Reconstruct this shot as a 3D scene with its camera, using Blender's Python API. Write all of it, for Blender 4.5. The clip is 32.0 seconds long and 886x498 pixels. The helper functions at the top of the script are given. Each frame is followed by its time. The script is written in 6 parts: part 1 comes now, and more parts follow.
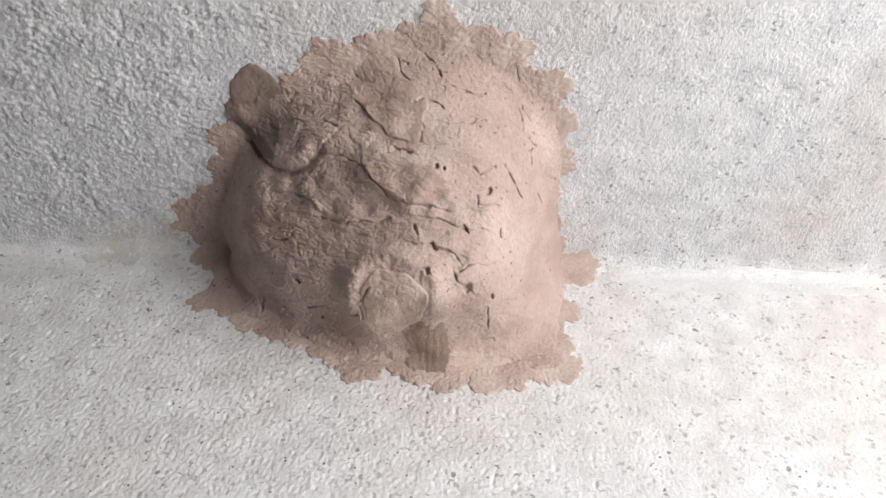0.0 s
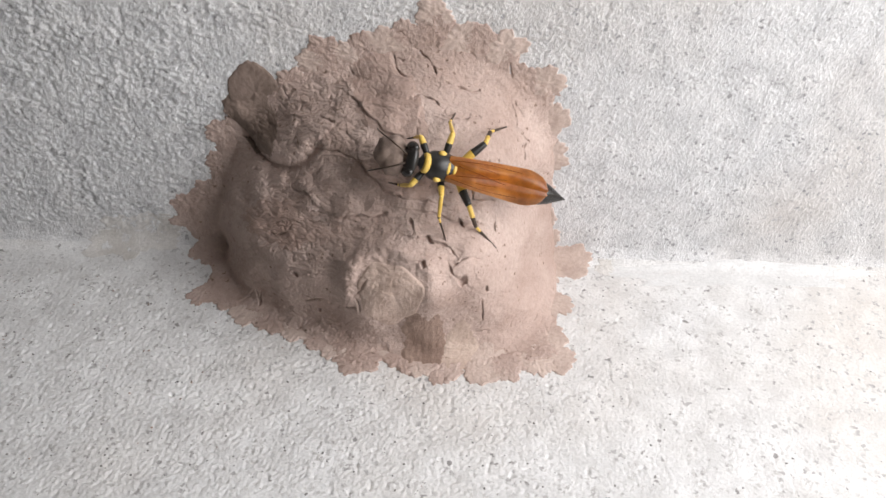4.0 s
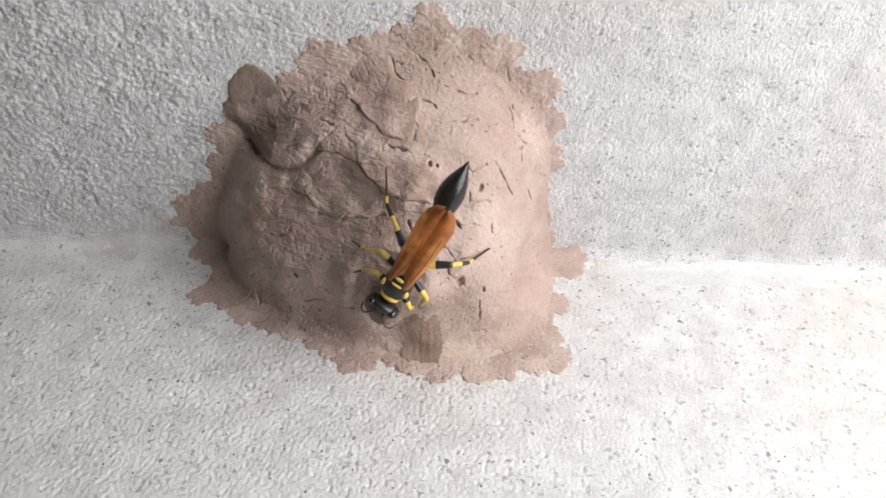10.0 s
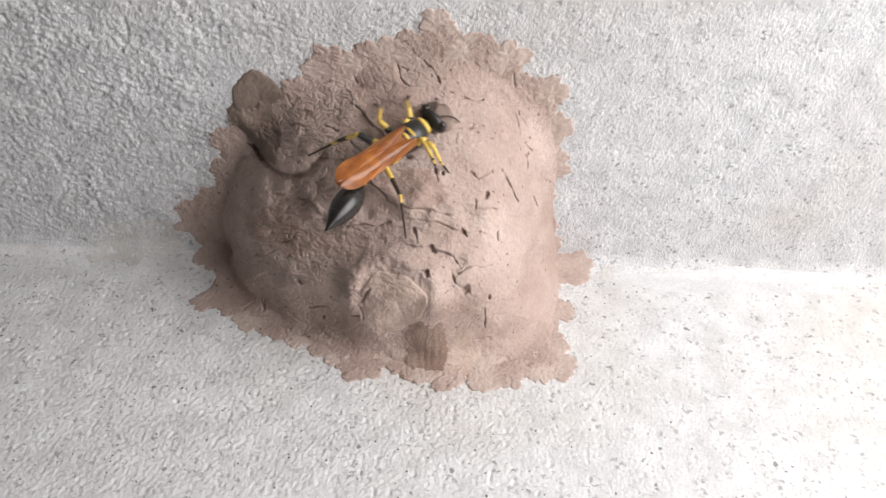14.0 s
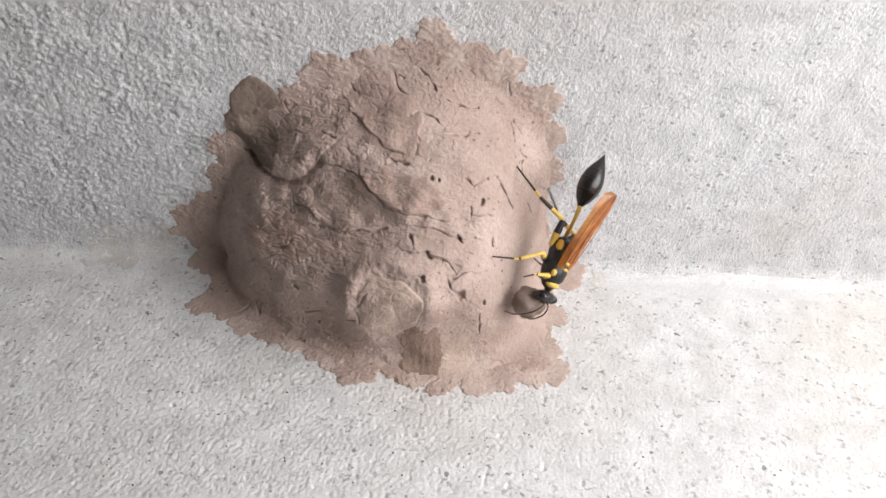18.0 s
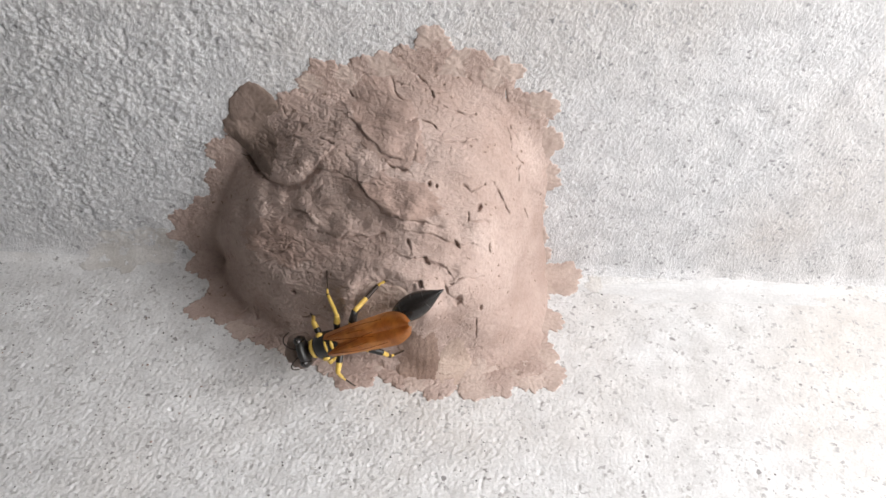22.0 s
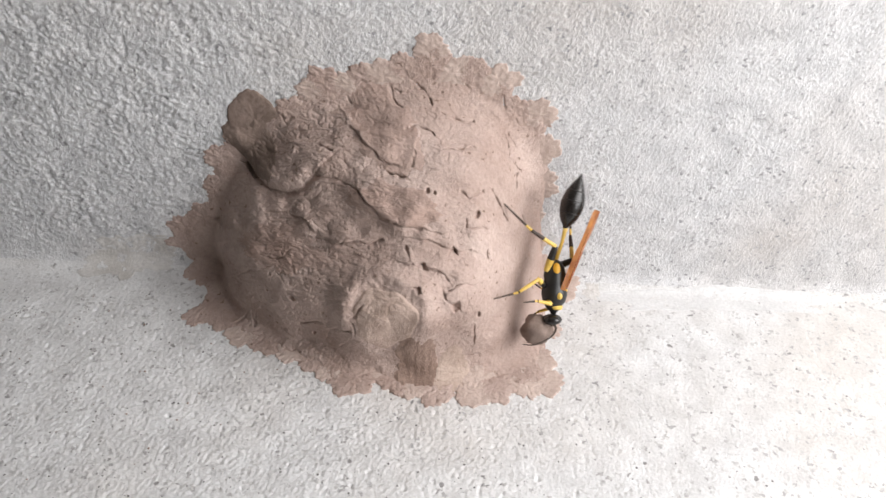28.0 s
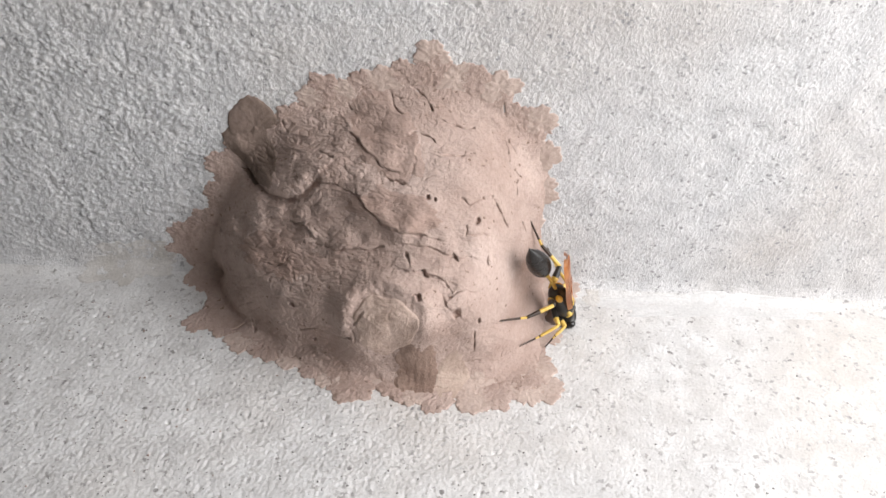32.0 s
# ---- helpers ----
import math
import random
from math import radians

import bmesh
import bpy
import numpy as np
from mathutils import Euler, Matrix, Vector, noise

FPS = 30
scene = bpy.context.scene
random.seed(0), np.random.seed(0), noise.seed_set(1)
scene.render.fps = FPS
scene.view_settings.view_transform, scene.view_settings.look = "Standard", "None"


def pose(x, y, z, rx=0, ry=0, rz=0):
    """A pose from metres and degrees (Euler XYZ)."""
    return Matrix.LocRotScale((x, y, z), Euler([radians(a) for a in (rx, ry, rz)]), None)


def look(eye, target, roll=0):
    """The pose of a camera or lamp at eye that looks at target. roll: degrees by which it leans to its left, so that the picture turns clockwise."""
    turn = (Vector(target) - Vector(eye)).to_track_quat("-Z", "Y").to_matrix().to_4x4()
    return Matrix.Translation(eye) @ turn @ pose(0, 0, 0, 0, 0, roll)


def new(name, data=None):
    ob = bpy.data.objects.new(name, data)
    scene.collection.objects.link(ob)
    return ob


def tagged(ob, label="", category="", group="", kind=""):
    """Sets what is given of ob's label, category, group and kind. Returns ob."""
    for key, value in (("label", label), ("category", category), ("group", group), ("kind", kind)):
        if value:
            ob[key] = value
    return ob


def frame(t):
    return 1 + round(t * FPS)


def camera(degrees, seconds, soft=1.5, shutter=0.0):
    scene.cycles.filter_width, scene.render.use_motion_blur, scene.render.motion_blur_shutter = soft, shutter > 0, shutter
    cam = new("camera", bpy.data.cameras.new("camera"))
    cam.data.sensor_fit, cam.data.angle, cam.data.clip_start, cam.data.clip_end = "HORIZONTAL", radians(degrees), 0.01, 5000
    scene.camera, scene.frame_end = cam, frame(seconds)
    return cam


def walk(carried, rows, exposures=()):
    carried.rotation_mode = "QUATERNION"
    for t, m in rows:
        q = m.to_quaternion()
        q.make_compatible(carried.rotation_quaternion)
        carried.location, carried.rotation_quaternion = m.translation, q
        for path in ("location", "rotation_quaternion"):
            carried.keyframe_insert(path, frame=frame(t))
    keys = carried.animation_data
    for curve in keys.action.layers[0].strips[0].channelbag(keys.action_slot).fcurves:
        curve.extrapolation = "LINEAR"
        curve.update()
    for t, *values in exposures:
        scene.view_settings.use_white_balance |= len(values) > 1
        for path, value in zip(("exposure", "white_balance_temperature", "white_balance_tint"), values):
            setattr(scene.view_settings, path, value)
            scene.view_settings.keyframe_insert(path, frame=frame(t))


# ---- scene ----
# ---- camera ----
cam = camera(60.0, 32.0, 1.5, 0.4)
PATH = [
    (0.0, look((0.00741, -0.07569, 0.06897), (0.00623, -0.00085, 0.00265), 1.42)),
    (0.5, look((0.00732, -0.07600, 0.06909), (0.00628, -0.00123, 0.00269), 1.44)),
    (1.0, look((0.00727, -0.07627, 0.06921), (0.00629, -0.00177, 0.00252), 1.51)),
    (1.5, look((0.00735, -0.07628, 0.06987), (0.00656, -0.00209, 0.00281), 1.59)),
    (2.0, look((0.00741, -0.07693, 0.06968), (0.00696, -0.00231, 0.00310), 1.66)),
    (2.5, look((0.00718, -0.07701, 0.06972), (0.00705, -0.00238, 0.00316), 1.84)),
    (3.0, look((0.00724, -0.07704, 0.06959), (0.00680, -0.00227, 0.00319), 1.68)),
    (3.5, look((0.00720, -0.07701, 0.06989), (0.00692, -0.00257, 0.00311), 1.72)),
    (5.5, look((0.00734, -0.07730, 0.07003), (0.00703, -0.00283, 0.00330), 1.72)),
    (6.0, look((0.00768, -0.07726, 0.07037), (0.00714, -0.00304, 0.00335), 1.60)),
    (6.5, look((0.00712, -0.07765, 0.07029), (0.00711, -0.00300, 0.00375), 1.91)),
    (7.0, look((0.00712, -0.07746, 0.07040), (0.00701, -0.00304, 0.00361), 1.82)),
    (7.5, look((0.00708, -0.07709, 0.07050), (0.00683, -0.00299, 0.00335), 1.84)),
    (8.0, look((0.00707, -0.07735, 0.07147), (0.00725, -0.00337, 0.00419), 2.11)),
    (8.5, look((0.00715, -0.07754, 0.07101), (0.00717, -0.00326, 0.00405), 1.96)),
    (9.0, look((0.00726, -0.07769, 0.07079), (0.00726, -0.00338, 0.00388), 1.85)),
    (9.5, look((0.00707, -0.07757, 0.07107), (0.00711, -0.00332, 0.00408), 1.87)),
    (10.0, look((0.00731, -0.07773, 0.07091), (0.00721, -0.00340, 0.00402), 1.84)),
    (10.5, look((0.00703, -0.07747, 0.07081), (0.00693, -0.00319, 0.00386), 1.89)),
    (11.0, look((0.00685, -0.07684, 0.07115), (0.00659, -0.00273, 0.00400), 1.88)),
    (11.5, look((0.00708, -0.07696, 0.07131), (0.00688, -0.00288, 0.00413), 1.87)),
    (12.0, look((0.00709, -0.07732, 0.07117), (0.00697, -0.00290, 0.00437), 1.88)),
    (12.5, look((0.00692, -0.07738, 0.07106), (0.00682, -0.00270, 0.00456), 1.89)),
    (13.0, look((0.00699, -0.07729, 0.07132), (0.00694, -0.00278, 0.00462), 1.95)),
    (13.5, look((0.00687, -0.07695, 0.07122), (0.00670, -0.00262, 0.00433), 1.91)),
    (14.0, look((0.00680, -0.07656, 0.07137), (0.00655, -0.00248, 0.00421), 1.91)),
    (14.5, look((0.00630, -0.07684, 0.07166), (0.00678, -0.00268, 0.00458), 2.38)),
    (16.5, look((0.00599, -0.07685, 0.07205), (0.00704, -0.00273, 0.00493), 2.79)),
    (17.0, look((0.00601, -0.07684, 0.07201), (0.00691, -0.00265, 0.00496), 2.76)),
    (17.5, look((0.00567, -0.07654, 0.07224), (0.00678, -0.00242, 0.00512), 2.93)),
    (18.0, look((0.00594, -0.07699, 0.07238), (0.00726, -0.00274, 0.00542), 3.00)),
    (18.5, look((0.00589, -0.07704, 0.07237), (0.00714, -0.00251, 0.00571), 2.99)),
    (19.0, look((0.00585, -0.07703, 0.07260), (0.00729, -0.00256, 0.00588), 3.10)),
    (19.5, look((0.00587, -0.07700, 0.07249), (0.00729, -0.00242, 0.00589), 3.06)),
    (20.0, look((0.00584, -0.07694, 0.07239), (0.00715, -0.00247, 0.00566), 3.11)),
    (20.5, look((0.00586, -0.07679, 0.07303), (0.00704, -0.00252, 0.00608), 3.00)),
    (21.0, look((0.00577, -0.07736, 0.07281), (0.00773, -0.00302, 0.00595), 3.35)),
    (21.5, look((0.00586, -0.07709, 0.07298), (0.00758, -0.00288, 0.00598), 3.26)),
    (22.0, look((0.00578, -0.07722, 0.07294), (0.00759, -0.00271, 0.00627), 3.33)),
    (22.5, look((0.00570, -0.07725, 0.07287), (0.00756, -0.00270, 0.00625), 3.33)),
    (23.0, look((0.00563, -0.07742, 0.07256), (0.00755, -0.00291, 0.00589), 3.38)),
    (23.5, look((0.00562, -0.07683, 0.07292), (0.00722, -0.00278, 0.00573), 3.30)),
    (24.0, look((0.00559, -0.07728, 0.07285), (0.00746, -0.00295, 0.00598), 3.32)),
    (24.5, look((0.00556, -0.07771, 0.07277), (0.00775, -0.00309, 0.00623), 3.46)),
    (25.0, look((0.00556, -0.07754, 0.07286), (0.00762, -0.00292, 0.00632), 3.40)),
    (25.5, look((0.00560, -0.07751, 0.07297), (0.00771, -0.00284, 0.00649), 3.45)),
    (27.5, look((0.00584, -0.07742, 0.07319), (0.00802, -0.00255, 0.00695), 3.54)),
    (28.0, look((0.00561, -0.07753, 0.07292), (0.00782, -0.00228, 0.00710), 3.58)),
    (28.5, look((0.00560, -0.07773, 0.07314), (0.00805, -0.00254, 0.00726), 3.68)),
    (29.0, look((0.00560, -0.07749, 0.07289), (0.00783, -0.00231, 0.00699), 3.59)),
    (29.5, look((0.00561, -0.07725, 0.07288), (0.00770, -0.00205, 0.00699), 3.57)),
    (30.0, look((0.00560, -0.07714, 0.07285), (0.00747, -0.00170, 0.00723), 3.45)),
    (30.5, look((0.00568, -0.07763, 0.07285), (0.00788, -0.00186, 0.00762), 3.58)),
    (31.0, look((0.00564, -0.07746, 0.07290), (0.00777, -0.00169, 0.00767), 3.61)),
    (31.5, look((0.00554, -0.07711, 0.07331), (0.00783, -0.00173, 0.00764), 3.69)),
    (32.0, look((0.00552, -0.07735, 0.07308), (0.00776, -0.00172, 0.00770), 3.65)),
]
walk(cam, PATH, [(0.0, -0.02), (7.0, -0.02), (9.0, 0.01), (12.0, 0.06), (14.0, 0.06), (17.0, 0.00), (20.0, -0.01), (22.0, 0.01), (24.0, 0.05),
                 (25.0, 0.05), (28.0, 0.02), (32.0, 0.03)])

MM = 0.001

# ---- light: a dull sky outside and a small window close by on one side ----
world = bpy.data.worlds.new("sky")
scene.world = world
world.use_nodes = True
wn = world.node_tree.nodes
sky = wn.new("ShaderNodeTexSky")
sky.sky_type = "NISHITA"
sky.sun_disc = False
sky.sun_elevation = radians(38)
sky.sun_rotation = radians(100)
wn["Background"].inputs[1].default_value = 0.12
world.node_tree.links.new(sky.outputs[0], wn["Background"].inputs[0])

sun = new("sun", bpy.data.lights.new("sun", "SUN"))
sun.data.energy, sun.data.angle, sun.data.color = 0.6, radians(25), (1.0, 0.96, 0.9)
sun.matrix_world = look((1.2, -0.6, 1.0), (0, 0, 0))

window_light = new("window_light", bpy.data.lights.new("window_light", "AREA"))
window_light.data.shape = "RECTANGLE"
window_light.data.size, window_light.data.size_y = 0.14, 0.13
window_light.data.energy, window_light.data.color = 0.325, (1.0, 0.980, 0.980)
window_light.matrix_world = look((0.108, -0.072, 0.092), (0.0, -0.015, 0.01))


# ---- materials ----
def material(name, dark, light, rough=0.8, scale=400.0, bump=0.3, bump_scale=2500.0, depth=0.00015, spec=0.3,
             contrast=(0.35, 0.65), speck=None, warm=None, transmission=0.0, coat=0.0):
    """A two-scale procedural surface: broad stains, fine grain, grain relief; specks and warm stains where asked for."""
    m = bpy.data.materials.new(name)
    m.use_nodes = True
    t = m.node_tree
    b = t.nodes["Principled BSDF"]
    co = t.nodes.new("ShaderNodeTexCoord")

    def node(kind, **values):
        n = t.nodes.new(kind)
        for key, value in values.items():
            n.inputs[key].default_value = value
        return n

    def ramp(source, stops):
        r = t.nodes.new("ShaderNodeValToRGB")
        r.color_ramp.elements[0].position, r.color_ramp.elements[0].color = stops[0]
        r.color_ramp.elements[1].position, r.color_ramp.elements[1].color = stops[1]
        t.links.new(source, r.inputs[0])
        return r.outputs[0]

    def mix(a, c, factor, kind="MIX"):
        x = t.nodes.new("ShaderNodeMix")
        x.data_type, x.blend_type = "RGBA", kind
        for socket, value in ((x.inputs[0], factor), (x.inputs[6], a), (x.inputs[7], c)):
            if hasattr(value, "is_output"):
                t.links.new(value, socket)
            else:
                socket.default_value = value
        return x.outputs[2]

    broad = node("ShaderNodeTexNoise", Scale=scale, Detail=5.0, Roughness=0.6)
    fine = node("ShaderNodeTexNoise", Scale=bump_scale, Detail=4.0, Roughness=0.65)
    for n in (broad, fine):
        t.links.new(co.outputs["Object"], n.inputs["Vector"])
    colour = ramp(broad.outputs[0], ((contrast[0], (*dark, 1)), (contrast[1], (*light, 1))))
    grain = ramp(fine.outputs[0], ((0.3, (0.78, 0.78, 0.78, 1)), (0.6, (1, 1, 1, 1))))
    colour = mix(colour, grain, 0.8, "MULTIPLY")
    if warm:
        big = node("ShaderNodeTexNoise", Scale=warm[1], Detail=4.0, Roughness=0.55)
        t.links.new(co.outputs["Object"], big.inputs["Vector"])
        colour = mix(colour, (*warm[0], 1), ramp(big.outputs[0], ((warm[3], (0, 0, 0, 1)), (warm[3] + 0.22, (warm[2],) * 3 + (1,)))))
    if speck:
        for size, limit, tone in speck:
            v = node("ShaderNodeTexVoronoi", Scale=size, Randomness=1.0)
            w = node("ShaderNodeTexNoise", Scale=size * 0.35, Detail=2.0)
            e = node("ShaderNodeTexNoise", Scale=size * 2.5, Detail=2.0)
            for n in (v, w, e):
                t.links.new(co.outputs["Object"], n.inputs["Vector"])
            k = t.nodes.new("ShaderNodeMath")
            k.operation = "MULTIPLY_ADD"
            t.links.new(e.outputs[0], k.inputs[0])
            k.inputs[1].default_value = 1.3
            t.links.new(v.outputs["Distance"], k.inputs[2])
            spot = ramp(k.outputs[0], ((limit, (1, 1, 1, 1)), (limit + 0.05, (0, 0, 0, 1))))
            some = ramp(w.outputs[0], ((0.47, (0, 0, 0, 1)), (0.56, (1, 1, 1, 1))))
            both = mix(spot, some, 1.0, "MULTIPLY")
            colour = mix(colour, (*tone, 1), both)
    t.links.new(colour, b.inputs["Base Color"])
    b.inputs["Roughness"].default_value = rough
    b.inputs["Specular IOR Level"].default_value = spec
    b.inputs["Transmission Weight"].default_value = transmission
    b.inputs["Coat Weight"].default_value = coat
    if bump:
        u = node("ShaderNodeBump", Strength=bump, Distance=depth)
        t.links.new(fine.outputs[0], u.inputs["Height"])
        t.links.new(u.outputs[0], b.inputs["Normal"])
    return m


PLASTER_WALL = material("rough_white_plaster", (0.57, 0.57, 0.575), (0.73, 0.725, 0.725), 0.9, 300, 0.65, 2800, 0.0005,
                        speck=((900, 0.80, (0.33, 0.325, 0.33)), (1600, 0.88, (0.42, 0.415, 0.42))), warm=((0.46, 0.395, 0.34), 16, 0.6, 0.47))
PLASTER_LEDGE = material("speckled_white_plaster", (0.60, 0.594, 0.588), (0.74, 0.738, 0.734), 0.9, 260, 0.4, 3000, 0.0004,
                         speck=((600, 0.72, (0.28, 0.27, 0.265)), (900, 0.84, (0.40, 0.39, 0.385)), (1300, 0.90, (0.50, 0.49, 0.48))), warm=((0.58, 0.52, 0.46), 24, 0.4, 0.5))
PLAIN_PLASTER = material("plain_plaster", (0.27, 0.26, 0.25), (0.34, 0.33, 0.32), 0.9, 20, 0.3, 400, 0.001)
SMEAR = material("smoothed_plaster", (0.60, 0.596, 0.592), (0.69, 0.687, 0.683), 0.85, 180, 0.25, 2600, 0.0001)
SMEAR_DIRTY = material("dirty_smoothed_plaster", (0.54, 0.515, 0.485), (0.68, 0.66, 0.64), 0.9, 220, 0.5, 2600, 0.0003)
MUD = material("dry_mud", (0.388, 0.288, 0.246), (0.515, 0.405, 0.358), 0.95, 130, 0.6, 2300, 0.0004, 0.15, speck=((1000, 0.73, (0.22, 0.155, 0.125)),), warm=((0.32, 0.22, 0.18), 70, 0.40, 0.5))
MUD_PALE = material("pale_dry_mud", (0.45, 0.352, 0.305), (0.57, 0.462, 0.408), 0.95, 200, 0.5, 2600, 0.00015, 0.15)
MUD_SANDY = material("sandy_mud", (0.42, 0.32, 0.265), (0.54, 0.43, 0.365), 0.95, 170, 0.5, 2600, 0.0002, 0.15)
MUD_GRITTY = material("gritty_mud", (0.42, 0.315, 0.26), (0.58, 0.45, 0.385), 0.95, 400, 0.6, 3000, 0.0003, 0.15)
# damp mud of the carried ball; on the nest its darkness also paints shade
MUD_DAMP_SHADED = material("damp_shaded_mud", (0.17, 0.125, 0.10), (0.26, 0.195, 0.165), 0.8, 200, 0.7, 2600, 0.00015, 0.25)
MUD_TAN = material("tan_mud", (0.355, 0.254, 0.213), (0.465, 0.35, 0.303), 0.95, 170, 0.55, 2600, 0.0003, 0.15)
MUD_BROWN = material("brown_mud", (0.24, 0.165, 0.132), (0.35, 0.252, 0.205), 0.9, 200, 0.8, 2600, 0.0002, 0.2)
GRIT = material("dark_grit", (0.10, 0.095, 0.09), (0.26, 0.25, 0.24), 0.9, 900, 0.0)
BLACK = material("black_chitin", (0.012, 0.011, 0.010), (0.022, 0.020, 0.018), 0.38, 900, 0.25, 6000, 0.00004, 0.5)
GLOSS_BLACK = material("glossy_black_chitin", (0.012, 0.010, 0.009), (0.018, 0.015, 0.013), 0.27, 900, 0.15, 6000, 0.00003, 0.5)
YELLOW = material("yellow_chitin", (0.62, 0.39, 0.06), (0.76, 0.53, 0.13), 0.4, 900, 0.1, 6000, 0.00003, 0.5)
ORANGE = material("orange_yellow_chitin", (0.60, 0.30, 0.02), (0.75, 0.42, 0.04), 0.4, 900, 0.1, 6000, 0.00003, 0.5)
AMBER = material("amber_wing", (0.30, 0.075, 0.010), (0.66, 0.23, 0.035), 0.28, 420, 0.25, 2500, 0.00006, 0.45, transmission=0.55)
AMBER_VEIN = material("wing_vein", (0.22, 0.055, 0.008), (0.32, 0.09, 0.012), 0.4, 500, 0.0)
DARK_LEG = material("dark_brown_chitin", (0.030, 0.018, 0.012), (0.055, 0.033, 0.02), 0.45, 900, 0.2, 6000, 0.00003, 0.4)


# ---- mesh helpers (lengths in millimetres, meshes in metres) ----
def perlin(x, y, seed=0):
    """Gradient noise over arrays, about -0.7 to 0.7."""
    xi, yi = np.floor(x).astype(np.int64), np.floor(y).astype(np.int64)
    xf, yf = x - xi, y - yi

    def grad(ix, iy, dx, dy):
        h = (ix * 374761393 + iy * 668265263 + seed * 974711) & 0xFFFFFFFF
        h = ((h ^ (h >> 13)) * 1274126177) & 0xFFFFFFFF
        h = (h ^ (h >> 16)) & 0xFFFF
        a = h * (2 * math.pi / 65536.0)
        return np.cos(a) * dx + np.sin(a) * dy

    u, v = xf * xf * xf * (xf * (xf * 6 - 15) + 10), yf * yf * yf * (yf * (yf * 6 - 15) + 10)
    a = grad(xi, yi, xf, yf) * (1 - u) + grad(xi + 1, yi, xf - 1, yf) * u
    b = grad(xi, yi + 1, xf, yf - 1) * (1 - u) + grad(xi + 1, yi + 1, xf - 1, yf - 1) * u
    return a * (1 - v) + b * v


def fbm(x, y, seed=0, octaves=4, gain=0.5):
    return sum(perlin(x * 2 ** k, y * 2 ** k, seed + 17 * k) * gain ** k for k in range(octaves))


def mesh(name, verts, faces, materials, smooth=True, index=None):
    me = bpy.data.meshes.new(name)
    me.from_pydata([tuple(v) for v in verts], [], faces)
    for m in materials if isinstance(materials, (list, tuple)) else [materials]:
        me.materials.append(m)
    if index is not None:
        me.polygons.foreach_set("material_index", index)
    if smooth:
        me.polygons.foreach_set("use_smooth", [True] * len(me.polygons))
    me.update()
    return me


def sheet(name, points, material_, keep=None):
    """A grid of points, an array of rows x columns x 3 in millimetres, as one mesh; keep: which corners stay."""
    n, m = points.shape[:2]
    i = np.arange(n * m).reshape(n, m)
    quads = np.stack([i[:-1, :-1], i[:-1, 1:], i[1:, 1:], i[1:, :-1]], -1).reshape(-1, 4)
    if keep is not None:
        quads = quads[keep.reshape(-1)[quads].all(1)]
        used = np.unique(quads)
        back = np.zeros(n * m, np.int64)
        back[used] = np.arange(len(used))
        quads, flat = back[quads], points.reshape(-1, 3)[used]
    else:
        flat = points.reshape(-1, 3)
    return mesh(name, (flat * MM).tolist(), quads.tolist(), material_)


def part(name, me, parent=None, label="", at=None):
    """Links a mesh as one object, under a thing or a part where one is given."""
    ob = new(name, me)
    if parent is not None:
        ob.parent = parent
    if at is not None:
        ob.location = Vector(at) * MM
    return tagged(ob, label) if label else ob


def tube(name, rings, materials, sides=12, index=None):
    """A closed body lofted through rings (x, y, z, radius across, radius up), along its path."""
    verts, faces, slots = [], [], []
    pts = [Vector(r[:3]) for r in rings]
    for k, r in enumerate(rings):
        ahead = (pts[min(k + 1, len(pts) - 1)] - pts[max(k - 1, 0)]).normalized()
        side = ahead.cross(Vector((0, 0, 1)))
        side = side.normalized() if side.length > 0.05 else Vector((0, 1, 0))
        up = side.cross(ahead).normalized()
        for s in range(sides):
            a = 2 * math.pi * s / sides
            verts.append((pts[k] + side * (math.cos(a) * r[3]) + up * (math.sin(a) * r[4])) * MM)
    for k in range(len(rings) - 1):
        for s in range(sides):
            a, b = k * sides + s, k * sides + (s + 1) % sides
            faces.append((a, b, b + sides, a + sides))
            slots.append(index[k] if index else 0)
    faces += [tuple(range(sides))[::-1], tuple(range((len(rings) - 1) * sides, len(rings) * sides))]
    slots += [index[0] if index else 0, index[-1] if index else 0]
    return mesh(name, verts, faces, materials, True, slots)


def bent(points, radii, steps=5):
    """Rings along a smooth line through a few points."""
    p = [Vector(q) for q in points]
    out = []
    for k in range(len(p) - 1):
        a, b, c, d = p[max(k - 1, 0)], p[k], p[k + 1], p[min(k + 2, len(p) - 1)]
        for s in range(steps + (k == len(p) - 2)):
            t = s / steps
            q = 0.5 * ((2 * b) + (c - a) * t + (2 * a - 5 * b + 4 * c - d) * t * t + (3 * b - a - 3 * c + d) * t ** 3)
            r = radii[k] + (radii[k + 1] - radii[k]) * t
            out.append((q.x, q.y, q.z, r, r))
    return out


def ellipsoid(name, centre, radii, material_, turns=14, sides=18, lumpy=0.0, seed=0):
    verts, faces = [], []
    for k in range(turns + 1):
        a = math.pi * k / turns
        for s in range(sides):
            b = 2 * math.pi * s / sides
            d = Vector((math.cos(a), math.sin(a) * math.cos(b), math.sin(a) * math.sin(b)))
            g = 1 + lumpy * noise.noise(d * 1.7 + Vector((seed, 0, 0))) + 0.4 * lumpy * noise.noise(d * 5 + Vector((seed, 3, 0)))
            verts.append(Vector((centre[0] + d.x * radii[0] * g, centre[1] + d.y * radii[1] * g, centre[2] + d.z * radii[2] * g)) * MM)
    for k in range(turns):
        for s in range(sides):
            a, b = k * sides + s, k * sides + (s + 1) % sides
            faces.append((a, b, b + sides, a + sides))
    return mesh(name, verts, faces, material_)


# ---- the corner of wall and ledge ----
FILLET = 2.5
